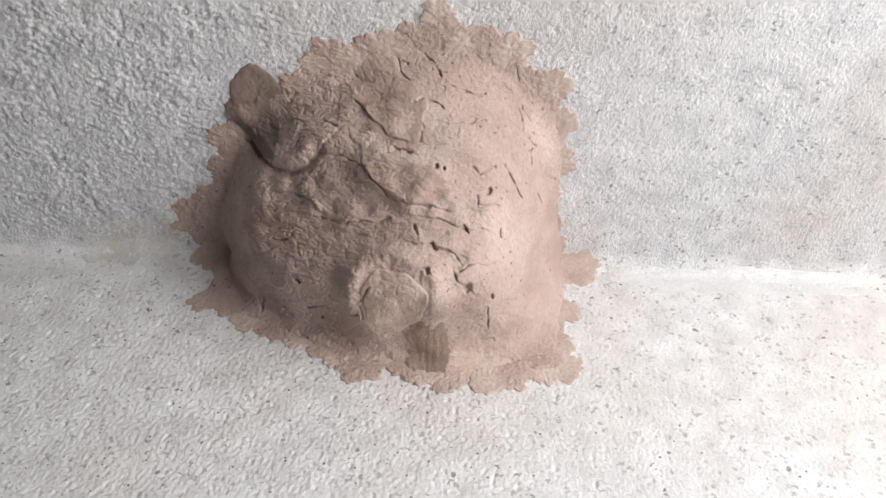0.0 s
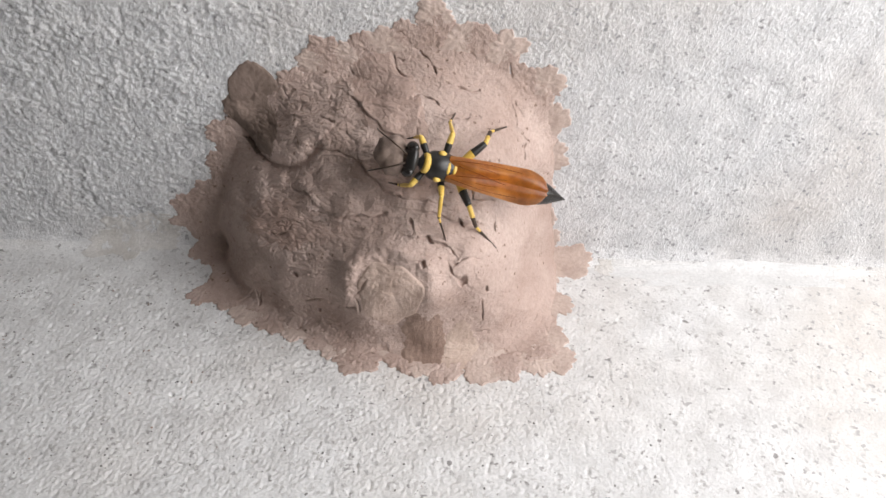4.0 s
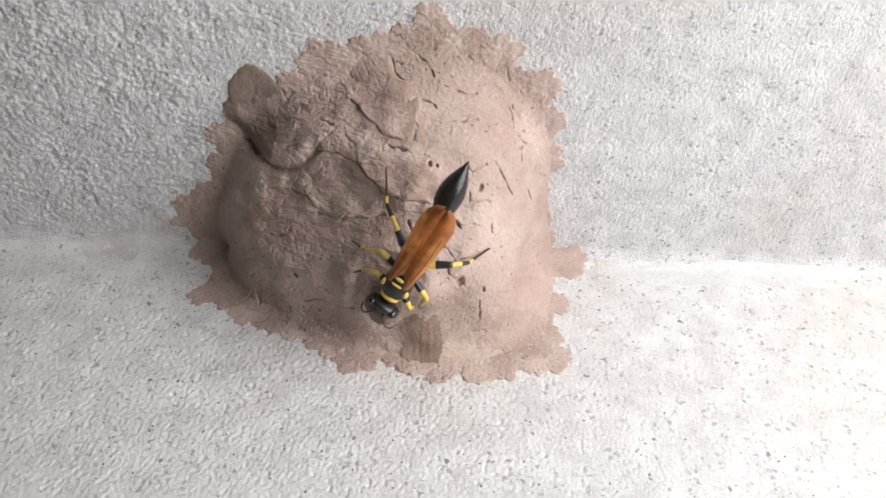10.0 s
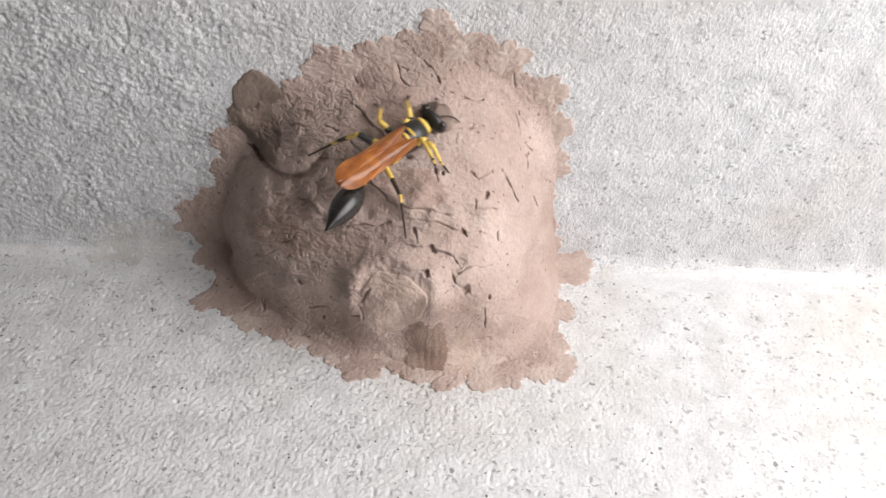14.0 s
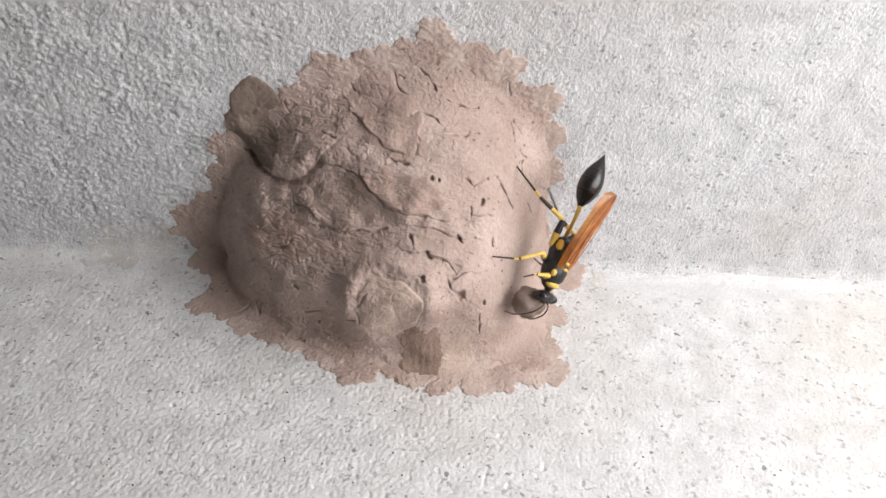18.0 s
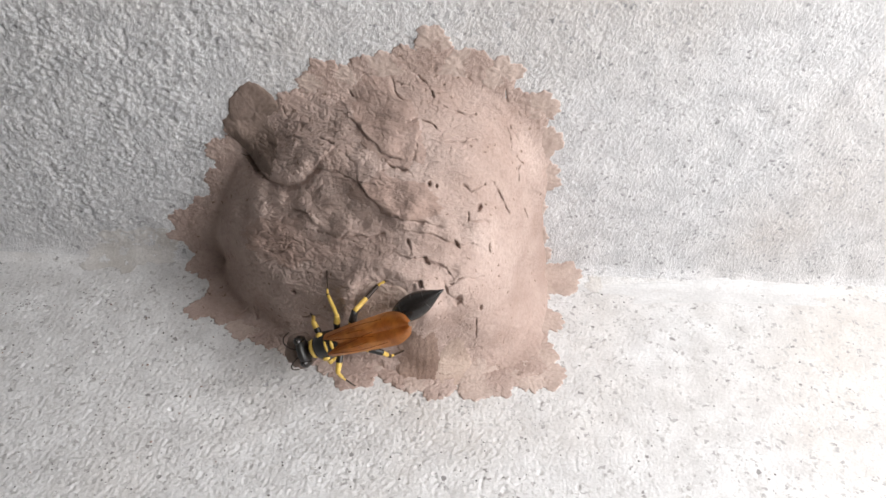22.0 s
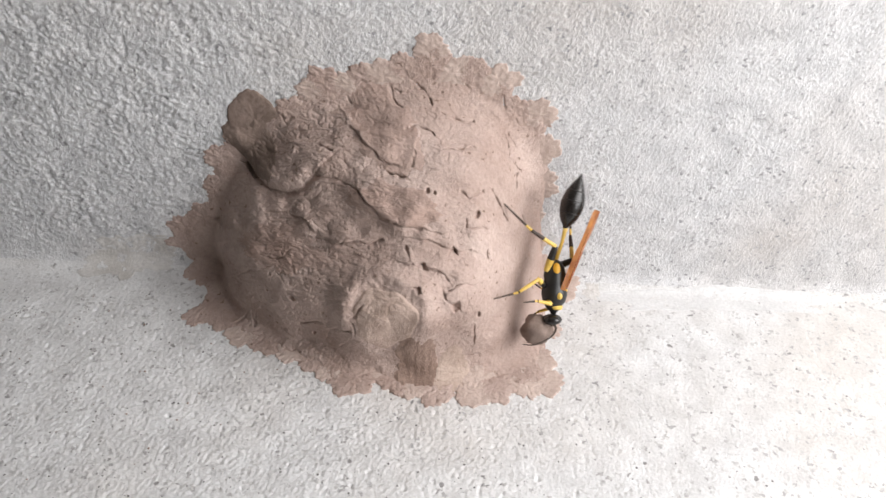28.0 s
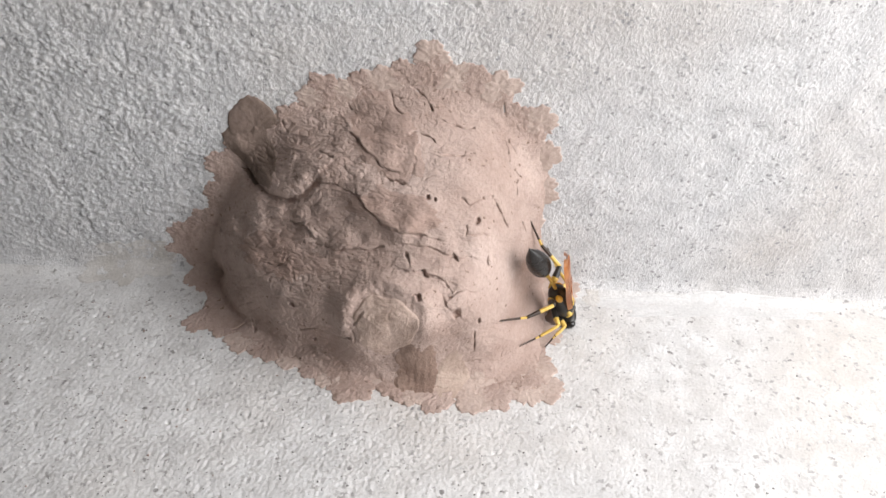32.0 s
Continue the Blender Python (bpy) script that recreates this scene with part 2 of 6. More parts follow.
ARC = FILLET * math.pi / 4


def corner(x, s, lift=0.0):
    """The plastered corner unrolled: s runs up the wall (positive) and out over the ledge (negative). Lift is off the surface."""
    a = np.clip((ARC - s) / FILLET, 0, math.pi / 2)
    y = np.where(s > ARC, 0.0, np.where(s < -ARC, -FILLET + (s + ARC), -FILLET + FILLET * np.cos(a)))
    z = np.where(s > ARC, FILLET + (s - ARC), np.where(s < -ARC, 0.0, FILLET - FILLET * np.sin(a)))
    return np.stack([x + 0 * s, y - np.cos(a) * lift, z + np.sin(a) * lift], -1)


def relief(x, s):
    """Stippled plaster: coarse crumbs on the wall, flatter with small pits on the ledge, smoothed along the joint."""
    coarse = np.clip(0.75 + 0.9 * perlin(x / 7.0, s / 4.0, 7), 0.35, 1.3)
    wall = 0.18 * coarse * fbm(x / 1.05 + 0.3 * s, s / 0.52, 3, 3, 0.7) + 0.14 * perlin(x / 4.5, s / 2.5, 8)
    crumbs = np.abs(perlin(x / 0.8 + 3, s / 0.7, 21))
    dents = np.maximum(0, perlin(x / 1.0, s / 0.8, 37) - 0.22)
    wall = (wall + 0.10 * crumbs - 0.5 * dents) * (1.0 - 0.55 * np.clip((x + 10) / 40, 0, 1) + 0.65 * np.clip((-8 - x) / 22, 0, 1))
    ledge = 0.10 * fbm(x / 0.48, s / 0.42, 5, 2, 0.8) + 0.08 * perlin(x / 6.0, s / 6.0, 9)
    pits = np.maximum(0, perlin(x / 0.8, s / 0.8, 33) - 0.34)
    ledge = (ledge - 0.9 * pits) * (1.0 - 0.5 * np.clip((x - 5) / 30, 0, 1))
    near = np.clip(s / 3.0 + 0.5, 0, 1)
    calm = 1 - 0.8 * np.exp(-((s / 3.6) ** 2))
    return (wall * near + ledge * (1 - near)) * calm


def spaced(fine_from, fine_to, step, outer):
    inner = np.arange(fine_from, fine_to + step / 2, step)
    grow = [step * 1.6 ** k for k in range(1, 30)]
    far = np.cumsum(grow)
    far = far[far < outer]
    return np.concatenate([(fine_from - far)[::-1], inner, fine_to + far])


def setting(name, label, category, me):
    return tagged(new(name, me), label, category, kind="structure")


for name, step, lo, hi, mat, label, category in (
        ("wall_back", 0.16, 0, 50, PLASTER_WALL, "rough stippled white plaster wall behind the mud nest", "wall"),
        ("ledge", 0.16, -48, 0, PLASTER_LEDGE, "speckled white plaster ledge under the mud nest", "ledge")):
    xs = spaced(-60, 66, step, 200)
    xs = xs[(xs > -205) & (xs < 116)]
    s = spaced(lo, hi, step, 300 if lo else 205)
    s = s[s < 1.1] if lo else s[s > -1.1]
    gx, gs = np.meshgrid(xs, s)
    fade = np.clip((110 - np.hypot(gx, gs)) / 40, 0, 1)
    # each laps a little under the other along the joint
    under = 0.1 * np.clip(gs if lo else -gs, 0, 1)
    pts = corner(gx, gs, relief(gx, gs) * fade - under)
    me = sheet(name, pts, mat)
    if setting(name, label, category, me).name == "ledge":
        ledge = scene.objects["ledge"]


def box(name, lo, hi, mat, label, category):
    bm = bmesh.new()
    bmesh.ops.create_cube(bm, size=1)
    for v in bm.verts:
        v.co = [(lo[k] + hi[k]) / 2 * MM + v.co[k] * (hi[k] - lo[k]) * MM for k in range(3)]
    me = bpy.data.meshes.new(name)
    bm.to_mesh(me)
    bm.free()
    me.materials.append(mat)
    return setting(name, label, category, me)


# plain walls that close the place, with one small window
box("wall_left", (-230, -340, -5), (-199, 30, 270), PLAIN_PLASTER, "plain plaster side wall", "wall")
box("wall_front", (-230, -372, -5), (250, -341, 270), PLAIN_PLASTER, "plain plaster wall", "wall")
box("ceiling", (-230, -372, 250), (250, 30, 280), PLAIN_PLASTER, "plain plaster ceiling", "ceiling")
box("wall_right_low", (112, -340, -5), (136, 30, 22), PLAIN_PLASTER, "plain plaster wall below the window", "wall")
box("wall_right_high", (112, -340, 188), (136, 30, 250), PLAIN_PLASTER, "plain plaster wall above the window", "wall")
box("wall_right_back", (112, 5, 22), (136, 30, 188), PLAIN_PLASTER, "plain plaster wall beside the window", "wall")
box("wall_right_front", (112, -340, 22), (136, -175, 188), PLAIN_PLASTER, "plain plaster wall beside the window", "wall")

# ---- the mud nest ----
UP_AXIS, OUT_AXIS = np.array((0, 0.669, 0.743)), np.array((0, -0.743, 0.669))
# rim: mouthfuls of mud spread on the plaster (across, along the unrolled corner, radius)
# cracks, shelves and pits lie on the square-on plane (across, up)
TOP_RIM = ((-10.9, 25.1, 1.6), (-8.2, 27.8, 1.6), (-6.8, 29.2, 1.8), (-4.5, 28.7, 1.5), (-2.3, 29.6, 1.8), (0.1, 29.9, 2.1), (2.3, 31.1, 1.8), (5.3,
    33.5, 1.8), (5.3, 31.7, 2.0), (8.0, 30.8, 1.9), (10.1, 30.9, 2.0), (13.0, 30.2, 1.8), (15.5, 26.0, 1.9))
SIDE_RIM = ((18.1, 26.1, 1.9), (18.9, 20.9, 2.1), (19.7, 15.8, 2.1), (18.9, 10.9, 1.8), (19.9, 6.4, 1.7), (20.5, 3.1, 1.5), (23.5, -0.8, 2.8), (20.4,
    -3.1, 1.9), (20.7, -7.7, 2.4), (19.8, -14.0, 2.4), (21.0, -17.4, 2.1))
FRONT_RIM = ((18.3, -18.0, 2.1), (14.7, -18.7, 2.2), (11.9, -19.1, 2.3), (7.6, -19.3, 2.2), (4.6, -19.0, 1.8), (2.8, -18.2, 2.0), (0.2, -16.3, 1.6),
    (-2.5, -18.3, 2.3), (-5.4, -16.9, 1.8), (-7.4, -15.3, 2.1), (-10.4, -14.0, 2.0), (-14.1, -12.2, 2.3), (-16.7, -11.6, 2.1))
LEFT_RIM = ((-20.5, -8.5, 2.5), (-23.1, -8.4, 1.8), (-21.3, -5.2, 2.0), (-23.8, 0.2, 2.6), (-25.9, 3.9, 2.5), (-26.0, 6.5, 2.0), (-23.3, 8.4, 2.2),
    (-20.6, 13.1, 2.0), (-19.8, 17.9, 1.9))
CRESCENT = ((-18.0, 14.8), (-16.3, 13.3), (-14.8, 11.4), (-13.1, 10.0), (-10.8, 9.4), (-8.8, 10.0), (-7.4, 11.4))
CRACKS = (((6.7, 18.9), (8.1, 18.2), (10.2, 18.3)), ((2.4, 16.7), (4.0, 17.0), (5.8, 16.1)), ((6.3, 14.7), (8.0, 14.7), (10.4, 15.0)), ((12.8, 10.4),
    (14.0, 8.9), (15.1, 7.2)), ((3.4, 3.6), (3.9, 2.6)), ((4.3, -0.9), (5.6, -1.6)), ((7.4, -0.7), (8.0, -1.9), (9.7, -3.1)), ((11.7, -4.9), (11.9,
    -7.2)), ((-18.4, -6.8), (-16.7, -5.7)), ((-16.1, -5.2), (-15.7, -6.9), (-15.3, -5.3)), ((-12.0, 18.9), (-11.4, 17.0)), ((-7.4, 14.7), (-5.5,
    14.2)), ((11.3, -12.3), (13.1, -12.6), (14.2, -13.3)))
CRACKS_FINE = (((0.5, 21.9), (2.1, 19.2)), ((1.3, 21.2), (2.1, 20.7)), ((-4.5, 21.9), (-3.5, 19.8)), ((3.6, 22.3), (5.6, 19.5)), ((11.9, 23.6), (11.1,
    21.2)), ((13.7, 21.5), (14.1, 20.2)), ((14.6, 17.6), (15.7, 15.9)), ((14.2, 17.2), (14.6, 15.2)), ((15.3, 14.2), (16.1, 13.5)), ((16.0, 12.8),
    (16.3, 11.2)), ((17.1, 8.3), (17.6, 7.0)), ((12.3, 4.6), (12.9, 2.3)), ((14.0, 1.6), (14.9, 2.4)), ((5.1, 1.7), (7.5, 0.7)), ((8.4, 4.0), (9.2,
    3.3)), ((8.2, -0.9), (12.3, -0.0)), ((10.9, -9.1), (12.7, -9.0)), ((10.0, 7.1), (9.9, 6.0), (12.1, 6.0)), ((-12.8, 2.0), (-10.6, 1.7), (-9.9,
    2.6)), ((-17.0, -0.3), (-14.9, 0.1), (-12.5, 0.6)), ((-9.5, 0.8), (-9.1, -0.3)), ((0.7, 11.6), (2.5, 11.1), (3.7, 11.1)), ((9.1, 10.1), (10.2,
    9.5), (11.9, 10.1)), ((-1.3, -2.8), (-2.4, -5.0), (-2.0, -6.6)))
SHELVES = (((-3.5, 16.9), (-2.0, 15.2), (0.0, 13.2), (2.1, 12.2), (3.6, 12.6), (3.8, 13.9)), ((-2.4, 10.7), (-1.3, 8.3), (0.9, 6.4), (3.3, 5.7), (6.7,
    5.4)), ((-6.7, 11.2), (-4.9, 10.8), (-2.4, 10.1)), ((-7.0, 4.3), (-3.4, 3.6), (0.8, 4.2)), ((-23.2, 6.8), (-21.4, 6.3), (-17.7, 4.9)), ((3.8,
    4.5), (6.1, 4.2), (9.0, 3.6)), ((-13.1, 7.3), (-9.6, 7.0), (-7.4, 5.4)), ((4.5, 1.8), (6.8, 1.3), (8.6, -0.4)), ((-9.1, -5.6), (-5.4, -5.7),
    (-2.6, -6.4)))
PITS = ((5.2, 9.6, 0.3), (6.1, 9.6, 0.25), (11.1, 7.4, 0.4), (-9.3, -2.8, 0.28), (-7.4, -7.2, 0.25), (12.2, -3.5, 0.35), (5.0, -1.3, 0.5), (9.2, -2.8,
    0.5), (3.1, 23.0, 0.4))
# lumps: across, up, half width, half height, turn, proud
LUMPS = ((-1.5, 16.0, 3.4, 6.5, -28, 0.7), (-9.5, 15.0, 5.5, 5.5, -35, 1.5), (2.0, 8.6, 5.5, 2.8, -14, 0.9), (1.3, -4.4, 5.6, 5.2, 0, 1.9),
         (5.6, 1.6, 6.0, 2.6, -10, 0.5), (-19.5, 6.0, 2.2, 1.4, -20, 0.8), (6.0, -1.2, 1.5, 1.2, 0, 0.6), (9.0, -1.6, 1.4, 1.1, 30, 0.5),
         (6.4, -4.6, 1.8, 1.6, 0, 0.5), (-7.5, -1.5, 6.0, 4.0, 20, 0.7), (11.0, 13.0, 6.0, 9.0, 10, 0.3))


def line_distance(x, v, line):
    """The distance from a broken line, and whether a point lies above it (+1) or below (-1)."""
    best, above = np.full(x.shape, 1e9), np.zeros(x.shape)
    for (ax, av), (bx, bv) in zip(line[:-1], line[1:]):
        dx, dv = bx - ax, bv - av
        k = np.clip(((x - ax) * dx + (v - av) * dv) / (dx * dx + dv * dv), 0, 1)
        d = np.hypot(x - ax - k * dx, v - av - k * dv)
        side = np.sign((dx * (v - av) - dv * (x - ax)) * (1 if dx > 0 else -1))
        above = np.where(d < best, side, above)
        best = np.minimum(best, d)
    return best, above


RING = sorted((math.atan2(s * (0.743 if s > 0 else 0.669) - 4.5, x + 1.0), math.hypot(x + 1.0, s * (0.743 if s > 0 else 0.669) - 4.5))
              for x, s, r in TOP_RIM + SIDE_RIM + FRONT_RIM + LEFT_RIM)
TURN = np.linspace(-math.pi, math.pi, 360, endpoint=False)
REACH = np.interp(TURN, [a for a, r in RING], [r for a, r in RING], period=2 * math.pi)
BLUR = np.exp(-(np.arange(-30, 31) / 12.0) ** 2)
EVEN_REACH = np.convolve(np.concatenate([REACH[-30:], REACH, REACH[:30]]), BLUR / BLUR.sum(), "valid")


def rim_field(gx, gv):
    """How far inside the nest's outline a point lies (1 in the middle, 0 on the rim), the same by the evened outline, and the bearing in degrees."""
    bearing, far = np.arctan2(gv - 4.5, gx + 1.0), np.hypot(gx + 1.0, gv - 4.5)
    inside = 1.035 - far / np.interp(bearing, TURN, REACH, period=2 * math.pi)
    inside = inside + 0.030 * perlin(gx / 1.5, gv / 1.5, 111) + 0.022 * perlin(gx / 0.55, gv / 0.55, 113)
    even = 1.03 - far / np.interp(bearing, TURN, EVEN_REACH, period=2 * math.pi) + 0.035 * perlin(gx / 4.0, gv / 4.0, 115)
    return inside, even, np.degrees(bearing)


def dome(x, v, ragged, inside, bearing):
    """How far the packed mud stands out of the corner, seen square on."""
    ground_ = np.where(v > 0, 0.9 * v, -1.11 * v)
    crown = 23.0 - np.where(x < 4, 8.4 * (np.abs(x - 4) / 20.0) ** 1.35, 4.6 * (np.abs(x - 4) / 13.0) ** 2.2)
    crown = crown - 2.2 * (np.maximum(0, v - 6) / 14) ** 2 - 0.055 * np.maximum(0, -v) ** 2
    for lx, lv, a, b, turn, proud in LUMPS:
        c, s = math.cos(radians(turn)), math.sin(radians(turn))
        dx, dv = x - lx, v - lv
        e = ((dx * c + dv * s) / a) ** 2 + ((-dx * s + dv * c) / b) ** 2
        crown = crown + proud * np.exp(-(e ** 2) * 0.9)
    crown = crown + 0.55 * fbm(x / 7.0, v / 5.0, 63, 2, 0.5)
    # a thin skirt round the weathered side, then a steep shoulder; a gentle slope elsewhere
    sides = (-180, -150, -118, -88, -72, -45, 0, 45, 90, 130, 160, 180)
    start = np.interp(bearing, sides, (0.10, 0.06, 0.0, 0.0, 0.0, 0.0, 0.0, 0.0, 0.0, 0.0, 0.05, 0.10))
    full = np.interp(bearing, sides, (0.44, 0.48, 0.50, 0.44, 0.58, 0.62, 0.50, 0.50, 0.5, 0.44, 0.42, 0.44))
    power = np.interp(bearing, sides, (2.0, 1.6, 1.5, 1.6, 1.6, 1.7, 2.1, 2.0, 2.0, 2.1, 2.1, 2.0))
    u = np.clip((inside - start) / (full - start), 0, 1)
    rise = 1 - (1 - u) ** power
    # the foot of the shoulder is filleted
    rise = rise * np.clip(u / 0.22, 0, 1) ** np.where(start > 0.02, 0.7, 0.0)
    skirt = ground_ + 0.30 * np.clip(ragged * 22, -1.2, 1) + 0.10 * fbm(x / 1.8, v / 1.8, 117, 2)
    h = skirt + (crown - skirt) * rise
    return h, rise


def texture(x, v, rise):
    """Crumbs and trowelled layers of dried mud, coarser on the weathered flank."""
    old = np.clip((5 - x) / 14, 0, 1)
    wx, wv = x + 0.8 * perlin(x / 2.6, v / 2.6, 51), v + 0.9 * perlin(x / 3.4, v / 2.4, 53) + 0.16 * x
    bands = wv / 1.9 + 0.4 * perlin(x / 5.0, v / 5.0, 55)
    saw = bands - np.floor(bands)
    patchy = np.clip(2.2 * perlin(x / 2.2, v / 1.4, 57) + 0.2, 0, 1)
    layers = (0.10 + 0.20 * old) * patchy * np.clip(saw / 0.10, 0, 1) * (1 - saw) ** 1.2
    # ridged crumbs with sharp little gaps between them
    gaps = np.abs(perlin(wx / 0.95, wv / 0.62, 81)) + 0.5 * np.abs(perlin(wx / 0.45, wv / 0.33, 82))
    crumbs = (0.22 + 0.55 * old) * np.minimum(gaps, 0.24) + (0.03 + 0.04 * old) * fbm(x / 0.6, v / 0.5, 83, 2, 0.7)
    knobs = (0.06 + 0.22 * old) * np.abs(perlin(wx / 1.9, wv / 1.1, 73))
    gentle = (0.22 + 0.22 * old) * fbm(wx / 4.2, wv / 2.6, 71, 2, 0.4)
    return (layers + crumbs + knobs + gentle) * np.clip(rise * 2.5, 0.3, 1)


def carve(x, v, h):
    wx = x + 0.22 * perlin(x / 0.8, v / 0.8, 91) + 0.7 * perlin(x / 2.2, v / 2.2, 92)
    wv = v + 0.26 * perlin(x / 0.8, v / 0.8, 95) + 0.7 * perlin(x / 2.2, v / 2.2, 96)
    open_ = np.clip(0.6 + 1.7 * perlin(x / 0.9, v / 0.9, 97), 0.2, 1)
    bold = np.clip(0.5 + 1.6 * perlin(x / 2.4, v / 2.4, 99), 0.1, 1)
    for group, width, depth, lip in ((CRACKS, 0.09, 0.62, 0.14), (CRACKS_FINE, 0.075, 0.55, 0.07), (SHELVES, 0.10, 0.40, 0.50)):
        for line in group:
            d, above = line_distance(wx, wv, line)
            h = h + np.where(above > 0, lip, 0.0) * bold * np.exp(-d / (2.2 if lip > 0.2 else 0.7)) * np.clip(d / 0.12, 0, 1)
            h = h - depth * open_ * np.exp(-((d / width) ** 2))
    for px, pv, r in PITS:
        h = h - 0.7 * np.exp(-(((wx - px) ** 2 + (wv - pv) ** 2) / (0.75 * r) ** 2) ** 2)
    # short hair cracks here and there
    for size, seed in ((2.6, 101), (3.7, 107)):
        hair = np.abs(perlin(wx / size, wv / (size * 0.6), seed))
        h = h - 0.16 * np.exp(-((hair / (0.05 / size)) ** 2)) * np.clip(5.0 * perlin(x / 1.6, v / 1.6, seed + 2) - 1.2, 0, 1)
    # the old entrance: a deep crescent under the lip of the upper cell
    lip, above = line_distance(x + 0.15 * perlin(x, v, 91), v, CRESCENT)
    h = h - 1.1 * np.exp(-((lip / 0.7) ** 2)) + np.where(above > 0, 1.0, 0) * np.exp(-((lip / 2.2) ** 2))
    return h


def surface(gx, gv):
    """The finished face of the nest over the square-on plane, and how far inside its outline a point lies."""
    inside, even, bearing = rim_field(gx, gv)
    h, rise = dome(gx, gv, inside, even, bearing)
    plug = np.hypot(gx - 1.4, gv + 4.5) + 0.6 * perlin(gx / 2.2, gv / 2.2, 121) + 0.25 * perlin(gx / 0.8, gv / 0.8, 123)
    # the collar of the sealed cell is fullest above it
    collar = np.clip(0.55 + 0.07 * (gv + 4.5) - 0.05 * (gx - 1.4), 0.1, 1)
    h = h + 0.85 * collar * np.exp(-(((plug - 5.0) / 1.1) ** 2)) - 0.40 * np.exp(-((plug / 4.0) ** 8))
    h = h + texture(gx, gv, rise)
    # streaks where wet mud was drawn down to the ledge
    foot = np.clip((-6.5 - gv) / 2.0, 0, 1) * np.clip((gx - 1) / 3, 0, 1) * np.clip((10 - gx) / 4, 0, 1)
    h = h + 0.09 * foot * perlin(gx / 0.7 + 0.1 * gv, gv / 6.0, 119)
    return carve(gx, gv, h), inside


def place(x, v, h):
    return x[..., None] * np.array((1.0, 0, 0)) + v[..., None] * UP_AXIS + h[..., None] * OUT_AXIS


def build_nest():
    nest = tagged(new("mud_nest"), "brown dried mud wasp nest moulded into the corner above the ledge", "wasp nest")
    gx, gv = np.meshgrid(np.arange(-30, 27, 0.09), np.arange(-16, 27, 0.09))
    h, inside = surface(gx, gv)
    part("packed_mud", sheet("packed_mud", place(gx, gv, h), MUD, inside > -0.04), nest)
    # later mouthfuls of darker or paler mud pressed onto the face: across, up, half length, half width, turn, ragged, thick
    for k, (x, v, a, b, turn, ragged, thick, mat, name, label) in enumerate((
            # first one: damp mud, its dark colour also standing for a hollow's shade
            (-15.9, 15.9, 6.2, 2.7, -62, 0.3, 0.14, MUD_DAMP_SHADED, "dark_mud_daub", "damp patch of mud, darkened for the shade of a hollow"),
            (5.3, -10.9, 4.8, 3.0, 98, 0.8, 0.08, MUD_BROWN, "dark_mud_daub", "dark streaked tongue of mud"),
            (0.4, 16.6, 6.6, 3.3, -58, 0.5, 0.09, MUD_TAN, "mud_coil", ""), (2.0, 8.2, 5.2, 2.4, -14, 0.6, 0.07, MUD_TAN, "mud_coil", ""),
            (8.8, -11.6, 3.8, 2.2, 70, 0.6, 0.08, MUD_SANDY, "mud_tongue", "sandy tan tongue of mud"), (12.6, -12.6, 2.6, 2.0, 40, 0.7, 0.09, MUD_PALE, "mud_tongue", ""),
            (-11.0, 3.0, 5.6, 3.0, -10, 0.7, 0.07, MUD_TAN, "mud_coil", ""))):
        ang, k1 = np.meshgrid(np.linspace(0, 2 * math.pi, 145), np.linspace(0, 1, 44))
        ca, sa = np.cos(ang), np.sin(ang)
        rim = 1 + ragged * (0.7 * perlin(ca * 1.6 + 9 * k, sa * 1.6, 201 + k) + 0.35 * perlin(ca * 4, sa * 4 + k, 221) + 0.16 * perlin(ca * 12, sa * 12 + k, 227))
        u, w = a * k1 * rim * ca, b * k1 * rim * sa
        c, si = math.cos(radians(turn)), math.sin(radians(turn))
        px, pv = x + u * c - w * si, v + u * si + w * c
        top, _ = surface(px, pv)
        part(name, sheet(name, place(px, pv, top + thick * (1 - k1 ** 6) - 0.06 * k1 ** 12)[:, ::-1], mat), nest, label)
    # sealed cell: a gritty cap
    cx, cr = np.meshgrid(np.linspace(0, 2 * math.pi, 97), np.linspace(0, 1, 34))
    rad = (3.7 + 0.25 * np.sin(3 * cx + 1) + 0.15 * np.sin(7 * cx)) * cr
    px, pv = 1.4 + rad * np.cos(cx), -4.5 + rad * np.sin(cx)
    top = surface(px, pv)[0] + 0.06 + 0.14 * (1 - cr ** 5) + 0.15 * np.minimum(0.5, np.abs(perlin(px / 0.6, pv / 0.6, 131)) + np.abs(perlin(px / 0.3, pv / 0.3, 133))) - 0.3 * np.maximum(0, cr - 0.9) * 10
    cap = place(px, pv, top)
    part("cell_cap", sheet("cell_cap", cap[:, ::-1], MUD_GRITTY), nest, "round gritty mud cap closing a brood cell")
    return nest


